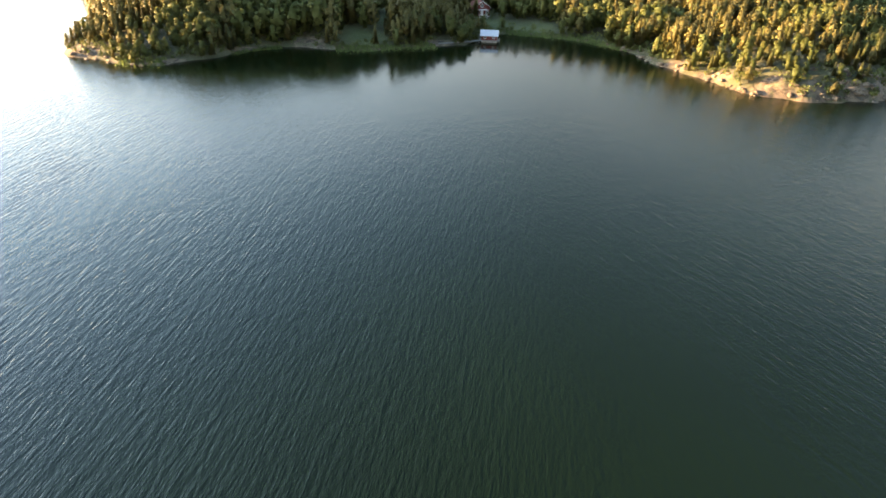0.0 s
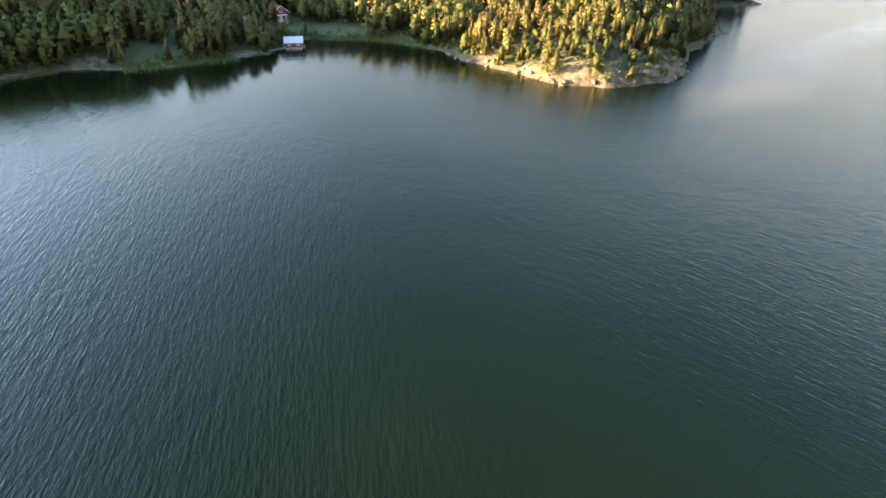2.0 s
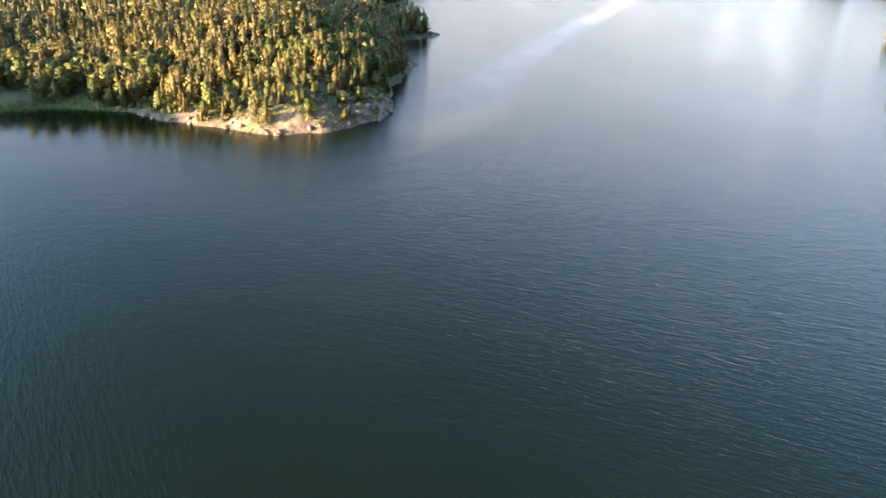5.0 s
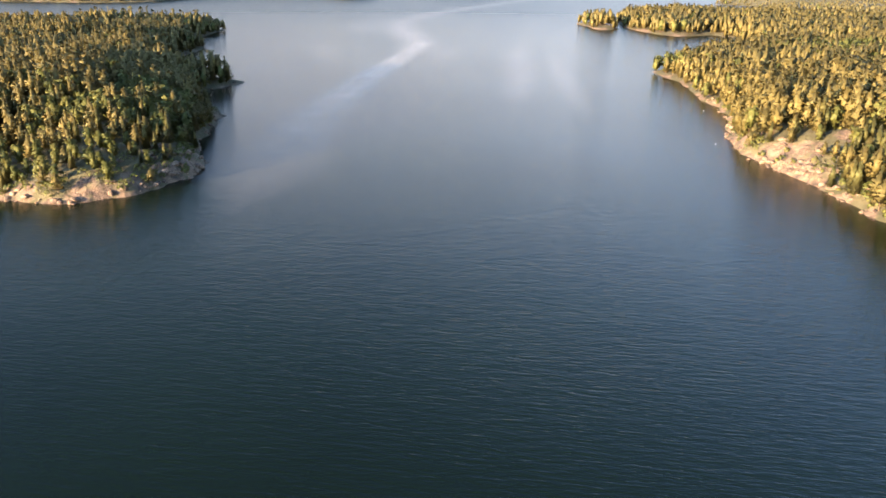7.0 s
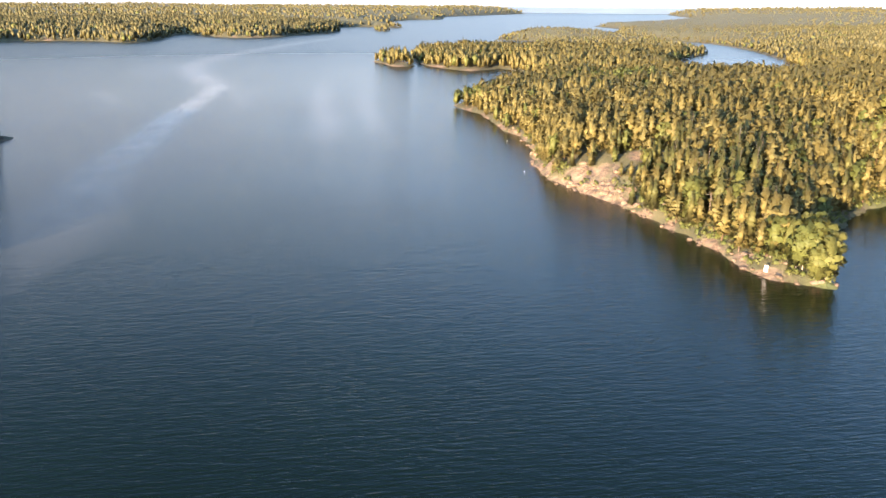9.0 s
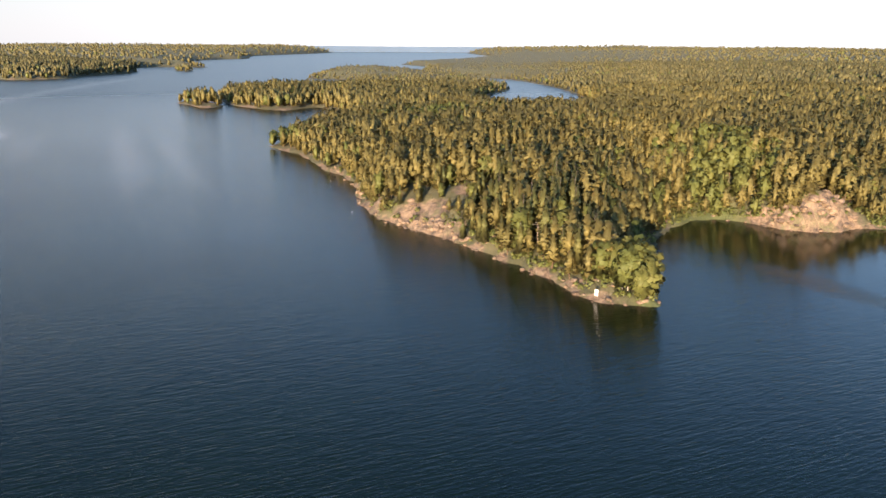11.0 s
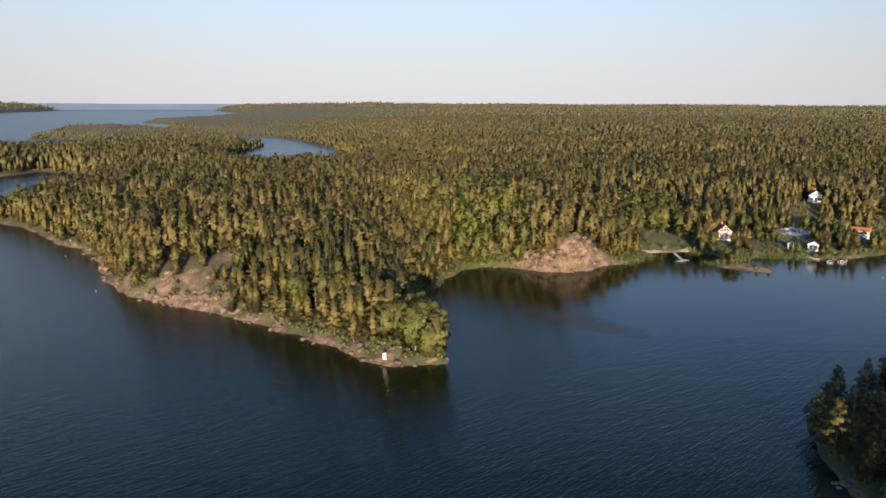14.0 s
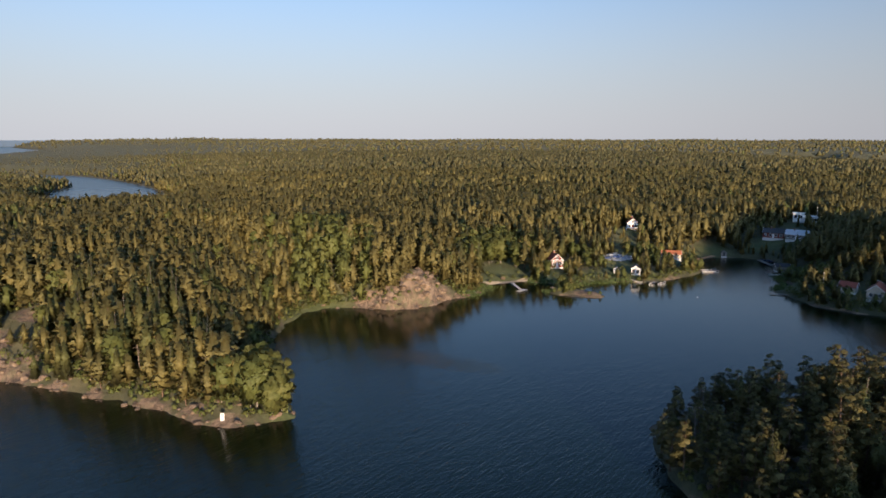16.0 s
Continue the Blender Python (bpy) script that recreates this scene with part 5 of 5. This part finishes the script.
for x, y, turn, paint, label in ((268, -189, 40, M_BLUE, "dark blue parked estate car on the gravel yard"), (265, -193.5, 45, M_BLUE, "dark blue parked estate car on the gravel yard"), (262, -197.5, 30, M_SILVER, "silver parked car beside the trees"), (269, -194.5, 50, M_SILVER, "silver parked car beside the trees")):
    car(x, y, turn, paint, label)


def pole(x, y, height, label):
    root = thing("flagpole", label, "flagpole", x, y, ground(x, y))
    bm = bmesh.new()
    rod(bm, (0, 0, -0.3), (0, 0, height), 0.09, 0.05, 8)
    part("mast", bm, M_WHITE, root)
    bm = bmesh.new()
    bmesh.ops.create_uvsphere(bm, u_segments=8, v_segments=6, radius=0.13, matrix=Matrix.Translation((0, 0, height + 0.1)))
    part("knob", bm, M_WHITE, root)
    bm = bmesh.new()
    box(bm, -0.25, 0.25, -0.25, 0.25, -0.3, 0.15, 0.03)
    part("foot", bm, M_CONCRETE, root)


pole(177.3, -210.8, 8.5, "bare white flagpole on the dark east shore")
pole(252.0, -327.0, 9.0, "thin flagpole beside the pale bungalow")

# ---- the sea mark on the point ----
mark = thing("sea_mark", "white sea mark board with dark signs on posts", "sign", 174.0, 9.2, ground(174.0, 9.2), facing(174, 9.2, 30, 40))
bm = bmesh.new()
box(bm, -0.04, 0.04, -0.40, 0.40, 0.45, 2.05, 0.015)
board = part("board", bm, M_WHITE, mark, "white painted board")
for z0, z1, w in ((1.62, 1.90, 0.17), (1.15, 1.38, 0.14), (0.62, 0.88, 0.17)):
    bm = bmesh.new()
    box(bm, -0.055, -0.042, -w, w, z0, z1)
    part("sign_bar", bm, M_DARK, board)
for y in (-0.34, 0.34):
    bm = bmesh.new()
    box(bm, 0.045, 0.14, y - 0.05, y + 0.05, -0.6, 2.3)
    part("post", bm, M_TIMBER, mark)
for y in (-0.34, 0.34):
    bm = bmesh.new()
    rod(bm, (0.1, y, 1.6), (0.9, y, 0.0), 0.035, 0.035, 6)
    part("brace", bm, M_TIMBER, mark)

# buoys out on the bay
for x, y, colour, label in ((205, -176, M_WHITE, "small white mooring buoy on the bay"), (322, 104, M_WHITE, "small white buoy off the rocks"), (262, 84, M_WHITE, "small white buoy off the rocks")):
    b = thing("buoy", label, "buoy", x, y, 0.0, group="mooring buoys")
    bm = bmesh.new()
    bmesh.ops.create_uvsphere(bm, u_segments=12, v_segments=8, radius=0.16, matrix=Matrix.Translation((0, 0, 0.08)))
    part("float", bm, colour, b)
    bm = bmesh.new()
    rod(bm, (0, 0, 0.20), (0, 0, 0.30), 0.03, 0.03, 6)
    part("eye", bm, M_DARK, b)


# ---- undergrowth, stones, reeds and the water's surface ----
def scrub():
    """Low bushes along the shores and at the wood's edge, past counting."""
    rng = np.random.default_rng(51)
    g = np.arange(-330, 330, 2.0)
    x, y = (v.ravel() for v in np.meshgrid(g, g))
    x, y = x + rng.uniform(-1.1, 1.1, len(x)) + 20, y + rng.uniform(-1.1, 1.1, len(y)) + 20
    r, a = np.hypot(x - 20, y - 20), np.degrees(np.arctan2(x - 20, y - 20))
    keep = (r > 60) & (r < 335) & (a > -38) & (a < 158)
    x, y = x[keep], y[keep]
    d = shore_distance(x, y)
    rocky, grassy = spots(x, y, ROCKS), spots(x, y, LAWNS)
    chance = np.where((d > 1.3) & (d < 7), 0.95, 0.12) * (1 - 0.80 * np.clip(rocky, 0, 1)) * (1 - 0.88 * np.clip(grassy, 0, 1))
    green = spots(x, y, GREEN_SHORES)
    chance = np.maximum(chance, green)
    keep = (d > 0.9) & (rng.uniform(size=len(x)) < chance) & ~((x > 55) & (x < 145) & (y > -140) & (y < -25) & (rng.uniform(size=len(x)) < 0.45))
    x, y, d, green = x[keep], y[keep], d[keep], green[keep]
    h = rng.uniform(1.0, 3.4, len(x)) * np.clip(0.35 + d / 5, 0.4, 1) * (1 + 0.8 * green)
    # the tall clump on the reef
    turn, out = rng.uniform(0, 6.28, 16), rng.uniform(0, 3.6, 16)
    x, y = np.append(x, 236.5 + np.cos(turn) * out), np.append(y, -138.5 + np.sin(turn) * out * 0.8)
    h, d = np.append(h, rng.uniform(2.6, 4.6, 16)), shore_distance(x, y)
    z = ground_height(x, y, d)
    n = 24
    way = rng.normal(size=(len(x), n, 3)) + [0, 0, 0.5]
    way /= np.linalg.norm(way, axis=-1, keepdims=True)
    c = way * np.array([0.55, 0.55, 0.5]) * rng.uniform(0.7, 1.05, (len(x), n, 1)) + [0, 0, 0.4]
    c = c * h[:, None, None] + np.stack([x, y, z], 1)[:, None]
    v = cards(rng, c.reshape(-1, 3), 0.65, way.reshape(-1, 3))
    mid = np.repeat(np.stack([x, y, z + 0.2 * h], 1), n * 3, 0)
    ob = mesh_object("scrub", v, np.arange(len(v)).reshape(-1, 3), M_WOODS_LEAFY, attrs=(("tint", np.repeat(np.clip(rng.normal(0.42, 0.25, len(x)), 0, 1), n * 3)),))
    wn_ = v - mid
    ob.data.normals_split_custom_set_from_vertices((wn_ / (np.linalg.norm(wn_, axis=1, keepdims=True) + 1e-9)).tolist())
    tagged(ob, "low green bushes and juniper along the shore", "bushes", kind="stuff")


scrub()


def boulder_mesh(seed):
    """A blunt granite block with broken faces."""
    rng = np.random.default_rng(seed)
    bm = bmesh.new()
    bmesh.ops.create_icosphere(bm, subdivisions=2, radius=0.5)
    cuts = rng.normal(size=(9, 3))
    cuts /= np.linalg.norm(cuts, axis=1, keepdims=True)
    for v in bm.verts:
        p = np.array(v.co)
        for c in cuts:
            over = p @ c - 0.36
            if over > 0:
                p = p - c * over * 0.9
        v.co = Vector(p * (1 + rng.uniform(-0.04, 0.04)))
    me = bpy.data.meshes.new("boulder")
    bm.to_mesh(me)
    bm.free()
    me.materials.append(M_ROCK)
    return me


def boulders():
    """Single stones along the stretches of shore that pass closest, and a litter of small ones."""
    rng = np.random.default_rng(77)
    meshes = [boulder_mesh(400 + i) for i in range(8)]
    count = 0
    for outline, lo, hi in ((np.array(SHORE_NORTH), 15, 30), (np.array(SHORE_EAST), 5, 19), (np.array(SHORE_EAST), 23, 29), (np.array(SHORE_NEAR), 3, 6), (np.array(SHORE_NORTH), 2, 6)):
        for a, b in zip(outline[lo:hi], outline[lo + 1:hi + 1]):
            for k in range(int(np.hypot(*(b - a)) / 1.9)):
                q = a + (b - a) * rng.uniform() + rng.normal(size=2) * 1.3
                d = float(shore_distance(q[:1], q[1:])[0])
                if d < -1.2 or d > 4 or count >= 298:
                    continue
                s = rng.uniform(0.5, 1.7) * (1.35 if rng.uniform() < 0.2 else 1.0)
                z = float(ground_height(q[:1], q[1:], np.array([d]))[0])
                ob = new("boulder", meshes[int(rng.integers(0, 8))])
                tagged(ob, "grey-pink granite boulder at the water's edge", "boulder", "boulders along the shore")
                ob.matrix_basis = Matrix.Translation((q[0], q[1], max(z, -0.25) + 0.12 * s)) @ Matrix.Rotation(rng.uniform(0, 6.28), 4, "Z") @ Matrix.Diagonal((s * rng.uniform(1.0, 1.8), s * rng.uniform(0.9, 1.4), s * rng.uniform(0.55, 0.95), 1))
                count += 1


boulders()


# Where the bare rock breaks into ledges: x, y, spread, how many, largest size.
CRAGS = [(248, -66, 4, 9, 4.0), (246, -78, 5, 14, 5.0), (250, -89, 4, 8, 4.0), (253, -80, 5, 9, 3.2), (240, 60, 7, 16, 3.4), (229, 50, 6, 12, 3.0), (214, 38, 5, 8, 2.4), (118, 203, 6, 12, 3.2), (133, 208, 6, 14, 3.6), (98, 205, 5, 9, 2.8), (84, 223, 4, 6, 2.4),
         (100, -60, 5, 8, 3.2), (112, -57, 4, 5, 2.2), (176, 8, 4, 6, 1.8), (344, 108, 5, 7, 3.0), (-126, 242, 5, 8, 2.6)]


def crags():
    """Ledges and broken shoulders of granite, sunk half into the slope."""
    rng = np.random.default_rng(83)
    meshes = [boulder_mesh(520 + i) for i in range(6)]
    for cx, cy, spread, count, most in CRAGS:
        x, y = cx + rng.normal(size=count * 2) * spread, cy + rng.normal(size=count * 2) * spread
        d = shore_distance(x, y)
        z = ground_height(x, y, d)
        for i in np.nonzero((d > 0.2) & (d < 16))[0][:count]:
            sx, sy, sz = most * rng.uniform(0.6, 1.2), most * rng.uniform(0.5, 0.9), most * rng.uniform(0.35, 0.6)
            ob = new("rock_outcrop", meshes[int(rng.integers(0, 6))])
            tagged(ob, "weathered pink granite ledge breaking out of the slope", "rock outcrop", "rock outcrops above the shore")
            ob.matrix_basis = pose(x[i], y[i], z[i] + 0.02 * sz, rng.uniform(-14, 14), rng.uniform(-14, 14), rng.uniform(0, 360)) @ Matrix.Diagonal((sx, sy, sz, 1))


crags()


def reeds(name, label, patches, seed):
    """Beds of reed in the shallows: thin upright blades by the thousand."""
    rng = np.random.default_rng(seed)
    vs, ts = [], []
    for x0, y0, x1, y1, width in patches:
        run = math.hypot(x1 - x0, y1 - y0)
        n = int(run * width * 7)
        u, w = rng.uniform(size=n), rng.normal(size=n) * width * 0.38
        bx = x0 + (x1 - x0) * u - (y1 - y0) / run * w
        by = y0 + (y1 - y0) * u + (x1 - x0) / run * w
        d = shore_distance(bx, by)
        ok = (d > -width) & (d < 2.5)
        bx, by, d = bx[ok], by[ok], d[ok]
        bz = np.maximum(ground_height(bx, by, d), -0.1)
        h = rng.uniform(0.6, 1.3, len(bx))
        an, lean = rng.uniform(0, 6.28, len(bx)), rng.normal(size=(len(bx), 2)) * 0.25
        s = 0.16
        t = np.stack([np.stack([bx - s * np.cos(an), by - s * np.sin(an), bz], 1), np.stack([bx + s * np.cos(an), by + s * np.sin(an), bz], 1), np.stack([bx + lean[:, 0], by + lean[:, 1], bz + h], 1)], 1)
        vs.append(t.reshape(-1, 3)), ts.append(np.repeat(rng.uniform(size=len(bx)), 3))
    v = np.concatenate(vs)
    ob = mesh_object(name, v, np.arange(len(v)).reshape(-1, 3), M_REED, attrs=(("tint", np.concatenate(ts)),))
    tagged(ob, label, "reeds", kind="stuff")


reeds("reed_bed", "bright green reeds standing in the shallows", [(250, -98, 263, -118, 7), (262, -138, 250, -147, 4), (246, -150, 240, -176, 5), (24, 292, 50, 283, 6), (50, 283, 68, 262, 5), (-40, 256, -4, 265, 7), (-108, 231, -92, 231, 4),
                                                                  (-75, 247, -60, 259, 4), (243, -134, 238, -132, 4), (196, -212, 216, -243, 4), (238, -196, 240, -215, 3)], 61)


def dead_tree(x, y, height, seed, label):
    """A standing dead pine: bare stem, broken limbs."""
    rng = np.random.default_rng(seed)
    root = thing("dead_tree", label, "dead tree", x, y, ground(x, y), rng.uniform(0, 360), group="dead trees")
    bm = bmesh.new()
    rod(bm, (0, 0, -0.3), (0.15, 0.1, height * 0.55), 0.20, 0.13, 8)
    rod(bm, (0.15, 0.1, height * 0.55), (0.05, 0.3, height), 0.13, 0.03, 8)
    part("trunk", bm, M_DEAD, root)
    for i in range(12):
        h, a, l = height * rng.uniform(0.3, 0.95), rng.uniform(0, 6.28), rng.uniform(0.8, 2.4)
        bm = bmesh.new()
        rod(bm, (0.1, 0.15, h), (0.1 + math.cos(a) * l, 0.15 + math.sin(a) * l, h + rng.uniform(-0.2, 0.9)), 0.05, 0.015, 5)
        part("limb", bm, M_DEAD, root)


for x, y, h, seed in ((187, 9.5, 9, 1), (190, 12, 8, 2), (204, 21, 8, 3), (118, -72, 8, 4), (115, -66, 7, 5), (207, 26, 7, 6), (106, -70, 8, 7)):
    dead_tree(x, y, h, seed, "bleached leafless dead pine with broken limbs")

# the sandy strip of the swimming beach and the gravel yard with the cars
def patch(name, label, category, points, lift, material):
    """A thin layer that lies on the ground."""
    p = rounded(points, 5)
    mid = p.mean(0)
    rings = [p, mid + (p - mid) * 0.66, mid + (p - mid) * 0.33]
    xy = np.concatenate(rings + [mid[None]])
    z = np.maximum(height_at(xy[:, 0], xy[:, 1]), 0.0) + lift
    n = len(p)
    quads = [(k * n + i, k * n + (i + 1) % n, (k + 1) * n + (i + 1) % n, (k + 1) * n + i) for k in range(2) for i in range(n)]
    me = bpy.data.meshes.new(name)
    me.from_pydata(np.column_stack([xy, z]).tolist(), [], quads + [(2 * n + i, 2 * n + (i + 1) % n, 3 * n) for i in range(n)])
    me.materials.append(material)
    return tagged(new(name, me), label, category, kind="structure")


patch("beach", "narrow strip of pale sand below the lawn", "beach", [(266, -117), (266, -128), (264, -139), (261.5, -138), (262.5, -128), (263.5, -119)], 0.10, M_SAND)
patch("yard", "grey gravel yard with parked cars", "yard", [(271, -186), (274, -196), (264, -201), (259, -196), (263, -188)], 0.12, M_CONCRETE)

rock_ob = new("boulder", boulder_mesh(488))
tagged(rock_ob, "large pale boulder lying on the beach lawn", "boulder")
rock_ob.matrix_basis = pose(267.5, -129.7, ground(267.5, -129.7) + 0.5, 0, 0, 40) @ Matrix.Diagonal((2.4, 2.0, 1.8, 1))


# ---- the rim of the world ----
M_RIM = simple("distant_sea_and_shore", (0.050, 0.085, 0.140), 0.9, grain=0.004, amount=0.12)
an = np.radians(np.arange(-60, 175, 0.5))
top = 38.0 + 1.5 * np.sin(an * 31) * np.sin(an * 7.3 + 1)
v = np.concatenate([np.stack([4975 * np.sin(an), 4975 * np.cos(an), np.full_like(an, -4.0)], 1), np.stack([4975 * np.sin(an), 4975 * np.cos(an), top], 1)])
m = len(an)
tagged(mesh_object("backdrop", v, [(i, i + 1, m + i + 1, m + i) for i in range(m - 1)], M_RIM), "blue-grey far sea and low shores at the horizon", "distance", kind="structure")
